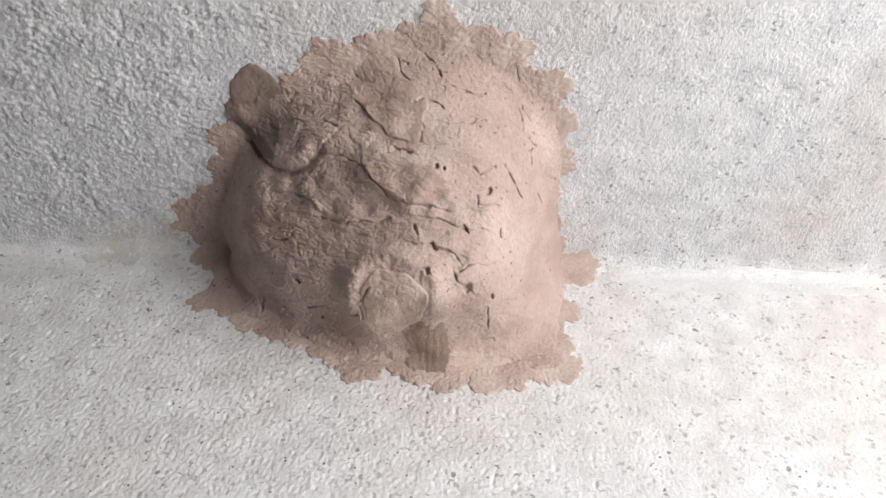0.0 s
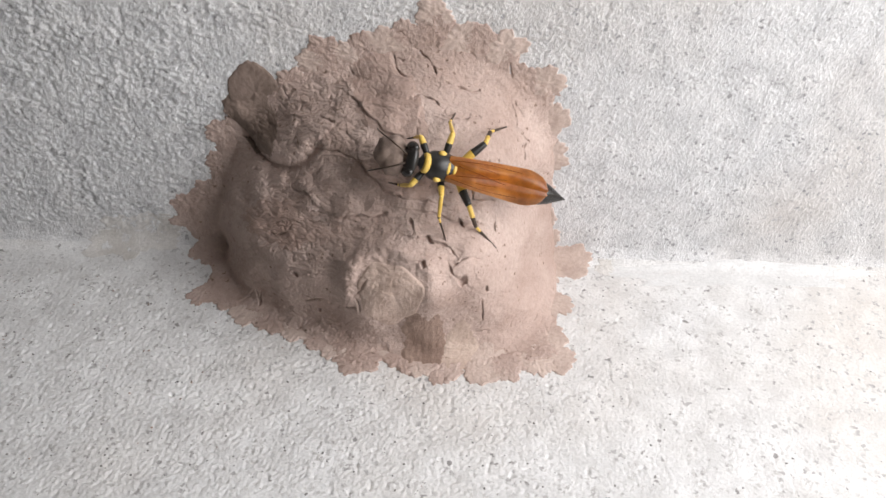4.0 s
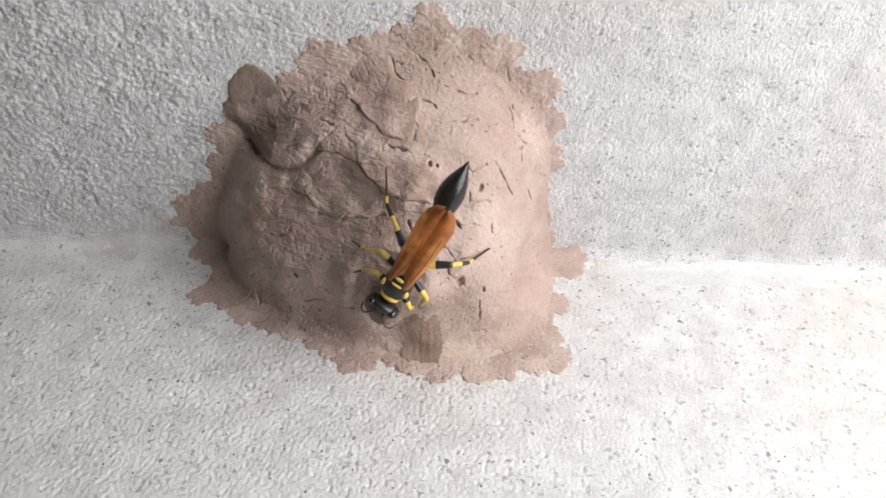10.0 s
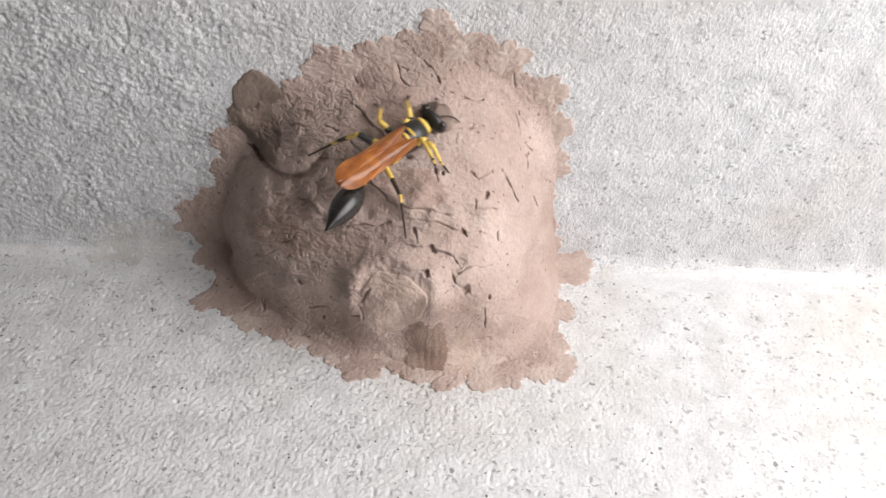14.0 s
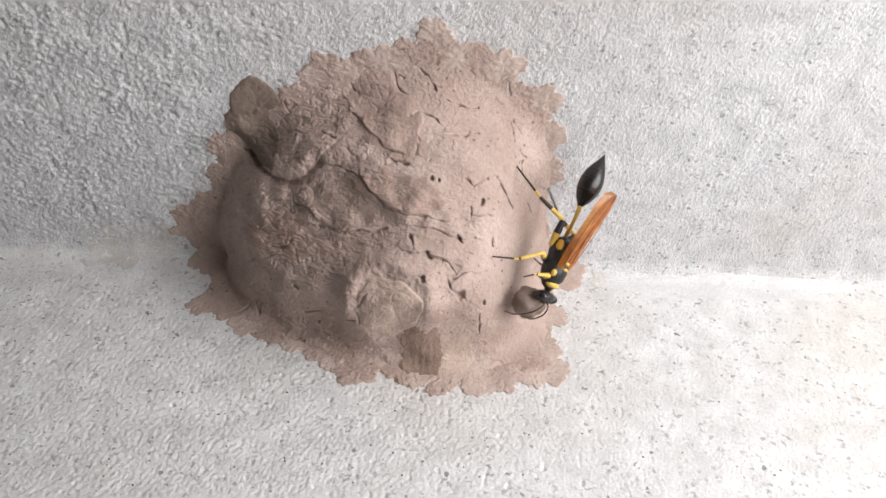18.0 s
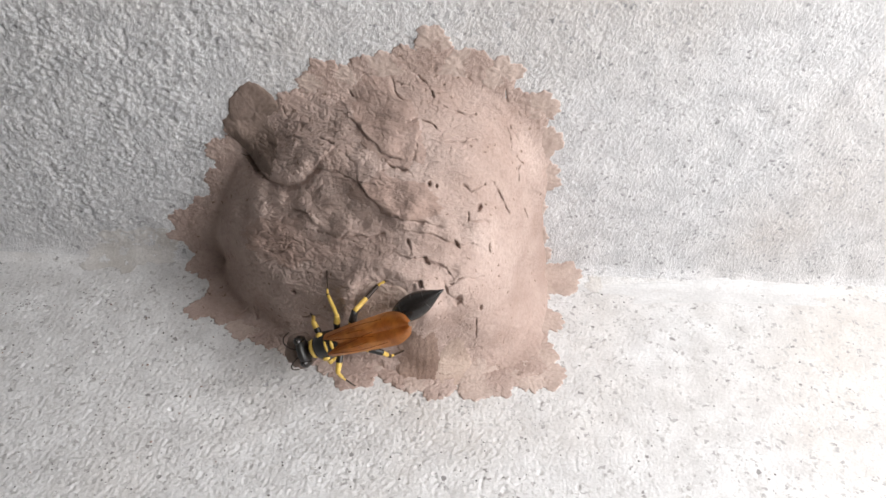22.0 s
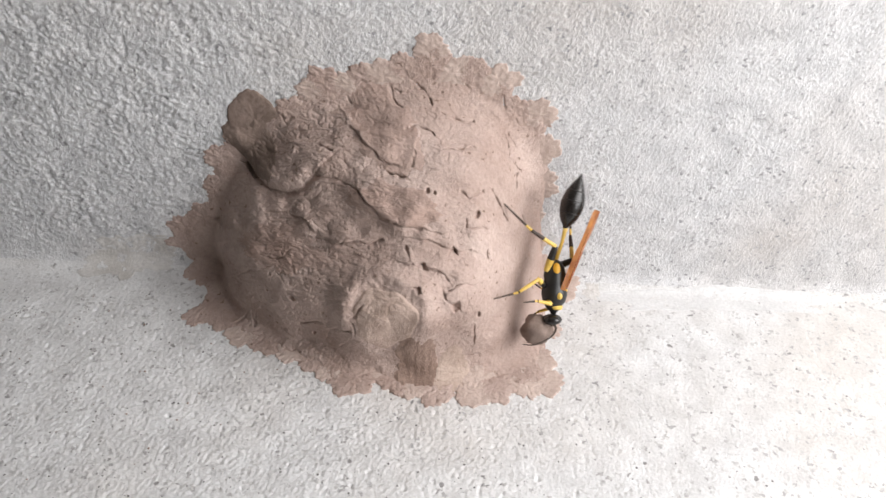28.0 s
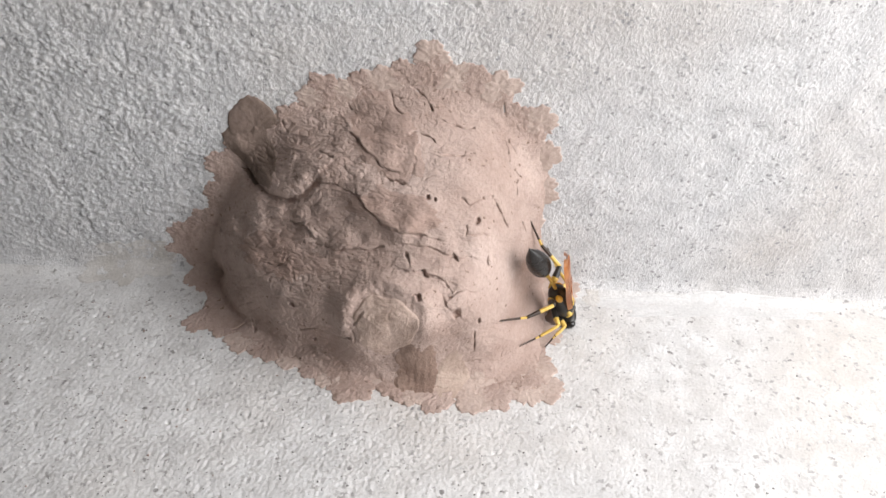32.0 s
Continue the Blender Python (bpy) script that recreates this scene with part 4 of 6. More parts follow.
    # the waist swings the abdomen
    walk(petiole, [
        (0.00, pose(-0.0033, 0, 0.00015, 0, 2.9, -0.0)),
        (0.20, pose(-0.0033, 0, 0.00015, 0, 2.9, -0.0)),
        (0.40, pose(-0.0033, 0, 0.00015, 0, 2.9, -0.0)),
        (0.50, pose(-0.0033, 0, 0.00015, 0, -3.1, 2.1)),
        (0.60, pose(-0.0033, 0, 0.00015, 0, 0.4, 1.9)),
        (0.70, pose(-0.0033, 0, 0.00015, 0, -6.3, 0.6)),
        (0.80, pose(-0.0033, 0, 0.00015, 0, -3.3, 4.1)),
        (0.90, pose(-0.0033, 0, 0.00015, 0, -1.0, -1.6)),
        (1.00, pose(-0.0033, 0, 0.00015, 0, -3.9, -3.1)),
        (1.05, pose(-0.0033, 0, 0.00015, 0, 13.8, 30.2)),
        (1.10, pose(-0.0033, 0, 0.00015, 0, -11.9, 28.6)),
        (1.30, pose(-0.0033, 0, 0.00015, 0, -0.9, 8.6)),
        (1.50, pose(-0.0033, 0, 0.00015, 0, -0.8, -4.0)),
        (1.60, pose(-0.0033, 0, 0.00015, 0, 10.4, -21.9)),
        (1.70, pose(-0.0033, 0, 0.00015, 0, 11.5, -24.9)),
        (1.80, pose(-0.0033, 0, 0.00015, 0, 8.6, -36.6)),
        (2.00, pose(-0.0033, 0, 0.00015, 0, 23.5, -5.1)),
        (2.20, pose(-0.0033, 0, 0.00015, 0, 20.2, -40.9)),
        (2.40, pose(-0.0033, 0, 0.00015, 0, -28.6, 5.7)),
        (2.60, pose(-0.0033, 0, 0.00015, 0, -13.7, -2.2)),
        (2.80, pose(-0.0033, 0, 0.00015, 0, -13.8, -0.3)),
        (3.00, pose(-0.0033, 0, 0.00015, 0, -1.8, -12.3)),
        (3.20, pose(-0.0033, 0, 0.00015, 0, -12.2, -1.2)),
        (3.40, pose(-0.0033, 0, 0.00015, 0, -10.7, -9.3)),
        (3.50, pose(-0.0033, 0, 0.00015, 0, 72.1, 1.7)),
        (4.00, pose(-0.0033, 0, 0.00015, 0, 6.4, -2.0)),
        (4.80, pose(-0.0033, 0, 0.00015, 0, 3.0, -1.4)),
        (5.50, pose(-0.0033, 0, 0.00015, 0, 38.0, -3.6)),
        (6.00, pose(-0.0033, 0, 0.00015, 0, -3.6, 0.3)),
        (6.20, pose(-0.0033, 0, 0.00015, 0, 46.3, -5.2)),
        (6.50, pose(-0.0033, 0, 0.00015, 0, -17.5, -9.8)),
        (6.80, pose(-0.0033, 0, 0.00015, 0, 32.1, 1.4)),
        (7.00, pose(-0.0033, 0, 0.00015, 0, -6.0, 3.1)),
        (7.20, pose(-0.0033, 0, 0.00015, 0, 11.7, 17.7)),
        (7.30, pose(-0.0033, 0, 0.00015, 0, 19.5, 15.0)),
        (7.50, pose(-0.0033, 0, 0.00015, 0, 41.3, 59.6)),
        (7.70, pose(-0.0033, 0, 0.00015, 0, 51.4, 52.4)),
        (8.00, pose(-0.0033, 0, 0.00015, 0, 26.2, 17.0)),
        (8.20, pose(-0.0033, 0, 0.00015, 0, 23.5, 5.3)),
        (8.50, pose(-0.0033, 0, 0.00015, 0, 34.5, 1.9)),
        (9.00, pose(-0.0033, 0, 0.00015, 0, 9.6, 1.9)),
        (9.50, pose(-0.0033, 0, 0.00015, 0, -7.9, 1.9)),
        (10.00, pose(-0.0033, 0, 0.00015, 0, -4.2, 5.0)),
        (10.50, pose(-0.0033, 0, 0.00015, 0, 18.1, 1.8)),
        (11.00, pose(-0.0033, 0, 0.00015, 0, -5.1, 2.7)),
        (11.50, pose(-0.0033, 0, 0.00015, 0, 14.3, -2.3)),
        (12.00, pose(-0.0033, 0, 0.00015, 0, -9.0, 1.1)),
        (12.50, pose(-0.0033, 0, 0.00015, 0, 0.8, 7.2)),
        (13.00, pose(-0.0033, 0, 0.00015, 0, -2.3, 6.1)),
        (13.50, pose(-0.0033, 0, 0.00015, 0, -14.2, 3.4)),
        (14.00, pose(-0.0033, 0, 0.00015, 0, 10.3, 13.8)),
        (14.50, pose(-0.0033, 0, 0.00015, 0, -22.8, 19.1)),
        (15.00, pose(-0.0033, 0, 0.00015, 0, 2.5, 0.5)),
        (15.60, pose(-0.0033, 0, 0.00015, 0, 4.7, -0.5)),
        (16.50, pose(-0.0033, 0, 0.00015, 0, 9.0, 48.4)),
        (17.00, pose(-0.0033, 0, 0.00015, 0, 17.4, 2.1)),
        (17.50, pose(-0.0033, 0, 0.00015, 0, 0.5, 3.0)),
        (18.00, pose(-0.0033, 0, 0.00015, 0, 6.0, -5.5)),
        (18.50, pose(-0.0033, 0, 0.00015, 0, 7.2, 24.2)),
        (19.00, pose(-0.0033, 0, 0.00015, 0, -0.9, 3.2)),
        (19.50, pose(-0.0033, 0, 0.00015, 0, 16.1, 12.5)),
        (20.00, pose(-0.0033, 0, 0.00015, 0, 1.3, 3.6)),
        (20.50, pose(-0.0033, 0, 0.00015, 0, -21.2, -4.9)),
        (21.00, pose(-0.0033, 0, 0.00015, 0, -17.8, 7.4)),
        (21.50, pose(-0.0033, 0, 0.00015, 0, -3.0, 3.9)),
        (22.00, pose(-0.0033, 0, 0.00015, 0, 0.6, 12.0)),
        (22.50, pose(-0.0033, 0, 0.00015, 0, -12.9, 5.2)),
        (23.00, pose(-0.0033, 0, 0.00015, 0, 5.6, 1.1)),
        (23.50, pose(-0.0033, 0, 0.00015, 0, -10.1, 3.9)),
        (24.00, pose(-0.0033, 0, 0.00015, 0, -11.5, -0.9)),
        (24.50, pose(-0.0033, 0, 0.00015, 0, 1.9, -0.4)),
        (25.00, pose(-0.0033, 0, 0.00015, 0, 1.7, -9.1)),
        (25.50, pose(-0.0033, 0, 0.00015, 0, 4.8, -7.3)),
        (26.20, pose(-0.0033, 0, 0.00015, 0, 6.7, -3.6)),
        (26.90, pose(-0.0033, 0, 0.00015, 0, 7.6, -4.8)),
        (27.50, pose(-0.0033, 0, 0.00015, 0, 11.7, 2.8)),
        (27.80, pose(-0.0033, 0, 0.00015, 0, 5.6, 30.6)),
        (28.00, pose(-0.0033, 0, 0.00015, 0, 15.4, 8.9)),
        (28.50, pose(-0.0033, 0, 0.00015, 0, 22.7, 45.6)),
        (29.00, pose(-0.0033, 0, 0.00015, 0, 26.4, 36.8)),
        (29.50, pose(-0.0033, 0, 0.00015, 0, 10.8, 17.2)),
        (30.00, pose(-0.0033, 0, 0.00015, 0, 9.4, -2.0)),
        (30.50, pose(-0.0033, 0, 0.00015, 0, 13.1, 10.3)),
        (31.00, pose(-0.0033, 0, 0.00015, 0, 4.1, 10.6)),
        (31.50, pose(-0.0033, 0, 0.00015, 0, 0.9, 30.7)),
        (32.00, pose(-0.0033, 0, 0.00015, 0, -1.3, 5.7)),
    ])
    walk(pellet, [
        (0.00, pose(0.06572, -0.00884, 0.02496, -75.2, 51.6, 135.6)),
        (0.20, pose(0.05946, -0.00591, 0.02494, -116.1, 45.7, 84.9)),
        (0.40, pose(0.04693, -0.00433, 0.02251, -114.4, 48.3, 94.1)),
        (0.50, pose(0.04642, -0.00459, 0.01201, -109.1, 52.6, 98.3)),
        (0.60, pose(0.03742, -0.00354, 0.02059, -108.4, 48.1, 102.9)),
        (0.70, pose(0.03573, -0.00299, 0.01246, -103.6, 50.9, 107.4)),
        (0.80, pose(0.03011, -0.00158, 0.00936, -101.2, 51.8, 113.1)),
        (0.90, pose(0.02888, -0.00318, 0.00032, -98.7, 54.1, 118.0)),
        (1.00, pose(0.02109, -0.00737, 0.00155, -125.4, 53.9, 120.1)),
        (1.05, pose(0.02232, -0.00612, -0.00213, 121.2, 72.6, 59.6)),
        (1.10, pose(0.02439, -0.00709, -0.00271, 37.3, 49.1, 16.9)),
        (1.30, pose(0.02544, -0.00743, -0.00175, 33.6, 37.6, 26.9)),
        (1.50, pose(0.02512, -0.00578, 0.00098, 56.2, 23.4, 49.4)),
        (1.60, pose(0.02146, -0.00442, 0.00387, 60.8, 6.4, 75.0)),
        (1.70, pose(0.02186, -0.00359, 0.00759, 65.1, -14.5, 78.6)),
        (1.80, pose(0.02172, -0.00459, 0.01057, 70.5, -39.2, 83.7)),
        (2.00, pose(0.02094, -0.00537, 0.01514, 71.9, -49.8, 85.9)),
        (2.20, pose(0.01889, -0.00425, 0.01352, 30.4, -47.0, 124.2)),
        (2.40, pose(0.01717, -0.00541, 0.01292, -23.9, -39.6, 168.2)),
        (2.60, pose(0.01696, -0.00577, 0.01408, -53.7, -36.1, -167.3)),
        (2.80, pose(0.01461, -0.01057, 0.01348, -59.8, -9.9, -152.8)),
        (3.00, pose(0.01435, -0.01388, 0.01007, -69.0, 7.2, -129.1)),
        (3.20, pose(0.01106, -0.01263, 0.01782, -54.4, -28.4, -177.2)),
        (3.40, pose(0.01014, -0.01026, 0.02155, -50.9, -38.0, 170.2)),
        (3.50, pose(0.00684, -0.01382, 0.02511, -64.5, -40.2, -169.0)),
        (4.00, pose(0.00167, -0.01388, 0.02568, -61.1, -23.2, -164.8)),
        (4.80, pose(-0.00327, -0.01477, 0.02141, -57.6, 21.5, -162.9)),
        (5.50, pose(-0.00339, -0.01573, 0.01816, -48.7, 44.7, -142.3)),
        (6.00, pose(0.00318, -0.01875, 0.01407, -56.1, 58.6, -145.5)),
        (6.20, pose(0.00375, -0.01991, 0.01359, -40.2, 48.3, -134.5)),
        (6.50, pose(0.00967, -0.01859, 0.01106, 68.2, 67.6, -10.1)),
        (6.80, pose(0.01553, -0.01670, 0.01039, 46.8, 48.3, -12.0)),
        (7.00, pose(0.01344, -0.01753, 0.00611, -41.8, 66.3, -92.6)),
        (7.20, pose(0.00948, -0.01990, 0.00506, -60.3, 33.6, -133.7)),
        (7.30, pose(0.00722, -0.02049, 0.00610, -62.9, 22.6, -141.6)),
        (7.50, pose(0.00501, -0.01973, 0.01384, -80.5, -9.0, -166.9)),
        (7.70, pose(0.00385, -0.01834, 0.01794, -80.9, -22.9, -172.8)),
        (8.00, pose(0.00130, -0.01912, 0.02018, -80.0, -33.4, -168.9)),
        (8.20, pose(-0.00287, -0.01759, 0.02015, -57.7, -17.4, 176.3)),
        (8.50, pose(-0.00332, -0.01735, 0.01832, -57.4, 5.8, -177.1)),
        (9.00, pose(-0.00146, -0.02037, 0.01396, -49.0, 41.7, -157.2)),
        (9.50, pose(0.00076, -0.02138, 0.01205, -37.6, 58.2, -138.9)),
        (10.00, pose(0.00112, -0.02117, 0.01152, -47.6, 57.4, -156.4)),
        (10.50, pose(-0.00371, -0.01803, 0.01573, -44.8, 19.4, 175.9)),
        (11.00, pose(-0.00879, -0.01036, 0.01942, -28.0, 1.7, 146.3)),
        (11.50, pose(-0.01175, -0.00656, 0.02048, -37.3, 5.8, 145.5)),
        (12.00, pose(-0.01781, -0.00393, 0.01671, -43.4, 8.2, 143.3)),
        (12.50, pose(-0.01748, -0.00203, 0.02304, -24.5, -27.0, 138.6)),
        (13.00, pose(-0.01521, -0.00042, 0.02676, -18.5, -32.8, 131.5)),
        (13.50, pose(-0.00999, -0.00249, 0.02720, 6.0, -31.5, 98.9)),
        (14.00, pose(0.00542, -0.00575, 0.02591, 30.1, -13.8, 45.6)),
        (14.50, pose(0.01631, -0.00606, 0.02377, 27.8, 9.8, 20.8)),
        (15.00, pose(0.02179, -0.00278, 0.01408, 19.4, 45.4, 10.7)),
        (15.60, pose(0.02222, -0.00812, 0.00737, -52.0, 45.3, -76.1)),
        (16.50, pose(0.01848, -0.00817, 0.00874, -77.0, 49.1, -109.7)),
        (17.00, pose(0.02000, -0.01059, 0.00870, -65.2, 48.7, -93.5)),
        (17.50, pose(0.01986, -0.01022, 0.00743, -75.6, 49.0, -112.2)),
        (18.00, pose(0.01725, -0.01475, 0.00845, -68.7, 43.4, -111.6)),
        (18.50, pose(0.01262, -0.01852, 0.00671, -73.5, 36.8, -137.8)),
        (19.00, pose(0.00978, -0.02090, 0.00537, -75.2, 42.6, -140.7)),
        (19.50, pose(0.00321, -0.02133, 0.00682, -61.0, 21.8, -158.1)),
        (20.00, pose(0.00406, -0.02065, 0.00610, -61.9, 45.0, -168.7)),
        (20.50, pose(0.00491, -0.02101, 0.00318, -45.2, 57.7, -146.0)),
        (21.00, pose(-0.00168, -0.02255, 0.00716, -54.1, 32.9, -159.5)),
        (21.50, pose(-0.00720, -0.02094, 0.00732, -57.7, 26.2, 179.6)),
        (22.00, pose(-0.00802, -0.02077, 0.00632, -52.5, 26.5, 178.7)),
        (22.50, pose(-0.01319, -0.01746, 0.00679, -48.9, 19.0, 170.8)),
        (23.00, pose(-0.01899, -0.01090, 0.00293, -54.0, 15.2, 154.7)),
        (23.50, pose(-0.02103, -0.01161, 0.00336, -51.2, 22.0, 165.0)),
        (24.00, pose(-0.02393, -0.00485, 0.00776, -50.1, 17.8, 147.0)),
        (24.50, pose(-0.02641, -0.00320, 0.00597, -48.8, 21.2, 160.4)),
        (25.00, pose(-0.01416, -0.02005, 0.00855, -8.9, 42.9, -117.3)),
        (25.50, pose(-0.00234, -0.02374, 0.00793, 11.2, 46.2, -65.7)),
        (26.20, pose(0.00873, -0.02102, 0.00652, 47.7, 48.4, 2.0)),
        (26.90, pose(0.01841, -0.01514, 0.00530, 27.6, 32.7, 16.1)),
        (27.50, pose(0.01959, -0.01326, 0.00489, 25.4, 43.3, 15.9)),
        (27.80, pose(0.02016, -0.01304, 0.00366, -30.1, 58.4, -51.8)),
        (28.00, pose(0.01928, -0.01442, 0.00559, -74.6, 45.7, -89.5)),
        (28.50, pose(0.01566, -0.01510, 0.00424, -79.7, 35.6, -133.5)),
        (29.00, pose(0.01291, -0.01731, 0.00393, -73.0, 30.1, -142.2)),
        (29.50, pose(0.00914, -0.01930, 0.00467, -67.4, 18.2, -151.3)),
        (30.00, pose(0.01187, -0.02217, 0.00569, -42.9, 45.0, -109.8)),
        (30.50, pose(0.02060, -0.01318, 0.00405, 43.5, 57.6, -13.2)),
        (31.00, pose(0.02285, -0.00685, 0.00009, 23.6, 63.9, 16.3)),
        (31.50, pose(0.02285, -0.01034, 0.00004, -44.6, 60.2, -57.1)),
        (32.00, pose(0.02347, -0.00568, -0.00079, 36.1, 62.5, 27.7)),
    ])
    # the wings beat while it flies in, then fold
    for wing, side in WINGS:
        rows = []
        for k in range(33):
            beat = 8 if k % 2 else -8
            rows.append((k / 30, pose(0.0003, side * 0.00072, 0.0014, side * (78 + beat), 12 + beat, 0)))
        rows.append((1.2, pose(0.0003, side * 0.00072, 0.0014, 0, 8, -side * 10)))
        rows += [(t, pose(0.0003, side * 0.00072, 0.0014, 0, lift, side * spread)) for t, lift, spread in (
            (1.35, 14, 1), (2.0, 26, 1), (3.0, 27, 1), (4.0, 21, 1), (6.0, 8, 1), (7.0, 12, 1), (8.0, 1, 1), (9.0, 22, 1),
            (10.0, 6, 1), (11.0, 3, 7), (12.0, 4, 9), (13.0, 14, 3), (14.0, 9, 4), (15.0, 12, 1), (17.0, 20, 1), (18.0, 17, 1),
            (19.0, 10, 1), (20.0, 5, 1), (21.0, 6, 1), (22.0, 5, 1), (23.0, 9, 9), (24.0, 2, 9), (25.0, 8, 1), (28.0, 20, 1),
            (29.0, 15, 1), (30.0, 19, 1), (31.0, 15, 1), (32.0, 10, 1))]
        walk(wing, rows)
    # the legs, each from its hip
    walk(LEGS["front_left"], [
        (0.000, pose(0.00170, 0.00075, -0.00095, -28, 14, -18)), (0.200, pose(0.00170, 0.00075, -0.00095, -28, 14, -18)), (0.400, pose(0.00170, 0.00075, -0.00095, -28, 14, -18)),
        (0.500, pose(0.00170, 0.00075, -0.00095, -28, 14, -18)), (0.600, pose(0.00170, 0.00075, -0.00095, -28, 14, -18)), (0.700, pose(0.00170, 0.00075, -0.00095, -28, 14, -18)),
        (0.800, pose(0.00170, 0.00075, -0.00095, -28, 14, -18)), (0.900, pose(0.00170, 0.00075, -0.00095, -28, 14, -18)), (1.000, pose(0.00170, 0.00075, -0.00095, -28, 14, -18)),
        (1.050, pose(0.00170, 0.00075, -0.00095, -28, 26, -6)), (1.100, pose(0.00170, 0.00075, -0.00095, -22, 22, -2)), (1.300, pose(0.00170, 0.00075, -0.00095, -20, 24, 1)),
        (1.500, pose(0.00170, 0.00075, -0.00095, -22, 26, 1)), (1.600, pose(0.00170, 0.00075, -0.00095, 6, -8, -9)), (1.700, pose(0.00170, 0.00075, -0.00095, -12, 3, -12)),
        (1.800, pose(0.00170, 0.00075, -0.00095, -18, 20, -3)), (2.000, pose(0.00170, 0.00075, -0.00095, 6, 18, 23)), (2.200, pose(0.00170, 0.00075, -0.00095, 4, 6, 10)),
        (2.400, pose(0.00170, 0.00075, -0.00095, 17, -12, 10)), (2.600, pose(0.00170, 0.00075, -0.00095, 19, -19, -5)), (2.800, pose(0.00170, 0.00075, -0.00095, 11, -16, -14)),
        (3.000, pose(0.00170, 0.00075, -0.00095, 3, -1, 4)), (3.200, pose(0.00170, 0.00075, -0.00095, 25, -21, 0)), (3.400, pose(0.00170, 0.00075, -0.00095, 20, -17, 6)),
        (3.500, pose(0.00170, 0.00075, -0.00095, -11, 15, 6)), (4.000, pose(0.00170, 0.00075, -0.00095, -21, 23, -3)), (4.800, pose(0.00170, 0.00075, -0.00095, -15, 13, -6)),
        (5.500, pose(0.00170, 0.00075, -0.00095, 20, -17, 2)), (6.000, pose(0.00170, 0.00075, -0.00095, 16, 5, 13)), (6.200, pose(0.00170, 0.00075, -0.00095, 0, 11, 9)),
        (6.500, pose(0.00170, 0.00075, -0.00095, -11, 16, 5)), (6.800, pose(0.00170, 0.00075, -0.00095, -29, 22, -11)), (7.000, pose(0.00170, 0.00075, -0.00095, -6, 2, -7)),
        (7.200, pose(0.00170, 0.00075, -0.00095, -17, 19, -0)), (7.300, pose(0.00170, 0.00075, -0.00095, -23, 24, -1)), (7.500, pose(0.00170, 0.00075, -0.00095, 1, 8, 17)),
        (7.700, pose(0.00170, 0.00075, -0.00095, 9, -9, 0)), (8.000, pose(0.00170, 0.00075, -0.00095, -19, 21, -3)), (8.200, pose(0.00170, 0.00075, -0.00095, -17, 27, 3)),
        (8.500, pose(0.00170, 0.00075, -0.00095, -2, 1, 3)), (9.000, pose(0.00170, 0.00075, -0.00095, -14, 14, -2)), (9.500, pose(0.00170, 0.00075, -0.00095, -12, 17, 5)),
        (10.000, pose(0.00170, 0.00075, -0.00095, -24, 15, -11)), (10.500, pose(0.00170, 0.00075, -0.00095, -9, 20, 11)), (11.000, pose(0.00170, 0.00075, -0.00095, -32, 23, -13)),
        (11.500, pose(0.00170, 0.00075, -0.00095, -16, 19, 2)), (12.000, pose(0.00170, 0.00075, -0.00095, -8, 18, 8)), (12.500, pose(0.00170, 0.00075, -0.00095, -51, 16, -26)),
        (13.000, pose(0.00170, 0.00075, -0.00095, -18, 6, -15)), (13.500, pose(0.00170, 0.00075, -0.00095, -23, 3, -23)), (14.000, pose(0.00170, 0.00075, -0.00095, 5, -2, 2)),
        (14.500, pose(0.00170, 0.00075, -0.00095, -0, 4, 11)), (15.000, pose(0.00170, 0.00075, -0.00095, 23, -23, -12)), (15.600, pose(0.00170, 0.00075, -0.00095, -23, 36, 6)),
        (16.500, pose(0.00170, 0.00075, -0.00095, -3, 5, 4)), (17.000, pose(0.00170, 0.00075, -0.00095, -20, 24, 1)), (17.500, pose(0.00170, 0.00075, -0.00095, -23, 13, -13)),
        (18.000, pose(0.00170, 0.00075, -0.00095, -17, 15, -4)), (18.500, pose(0.00170, 0.00075, -0.00095, -9, 10, -1)), (19.000, pose(0.00170, 0.00075, -0.00095, 14, -14, -0)),
        (19.500, pose(0.00170, 0.00075, -0.00095, -33, 25, -13)), (20.000, pose(0.00170, 0.00075, -0.00095, -31, 22, -10)), (20.500, pose(0.00170, 0.00075, -0.00095, -4, -1, -11)),
        (21.000, pose(0.00170, 0.00075, -0.00095, -48, 35, -16)), (21.500, pose(0.00170, 0.00075, -0.00095, -46, 38, -19)), (22.000, pose(0.00170, 0.00075, -0.00095, -58, 44, -19)),
        (22.500, pose(0.00170, 0.00075, -0.00095, -4, 14, 11)), (23.000, pose(0.00170, 0.00075, -0.00095, 18, -13, 4)), (23.500, pose(0.00170, 0.00075, -0.00095, -20, 16, -8)),
        (24.000, pose(0.00170, 0.00075, -0.00095, -32, 40, 2)), (24.500, pose(0.00170, 0.00075, -0.00095, -55, 22, -32)), (25.000, pose(0.00170, 0.00075, -0.00095, -42, 34, -10)),
        (25.500, pose(0.00170, 0.00075, -0.00095, -22, 32, -0)), (26.200, pose(0.00170, 0.00075, -0.00095, 6, -2, 11)), (26.900, pose(0.00170, 0.00075, -0.00095, 0, 4, 11)),
        (27.500, pose(0.00170, 0.00075, -0.00095, -12, 10, -4)), (27.800, pose(0.00170, 0.00075, -0.00095, -16, 14, -5)), (28.000, pose(0.00170, 0.00075, -0.00095, -6, 12, 9)),
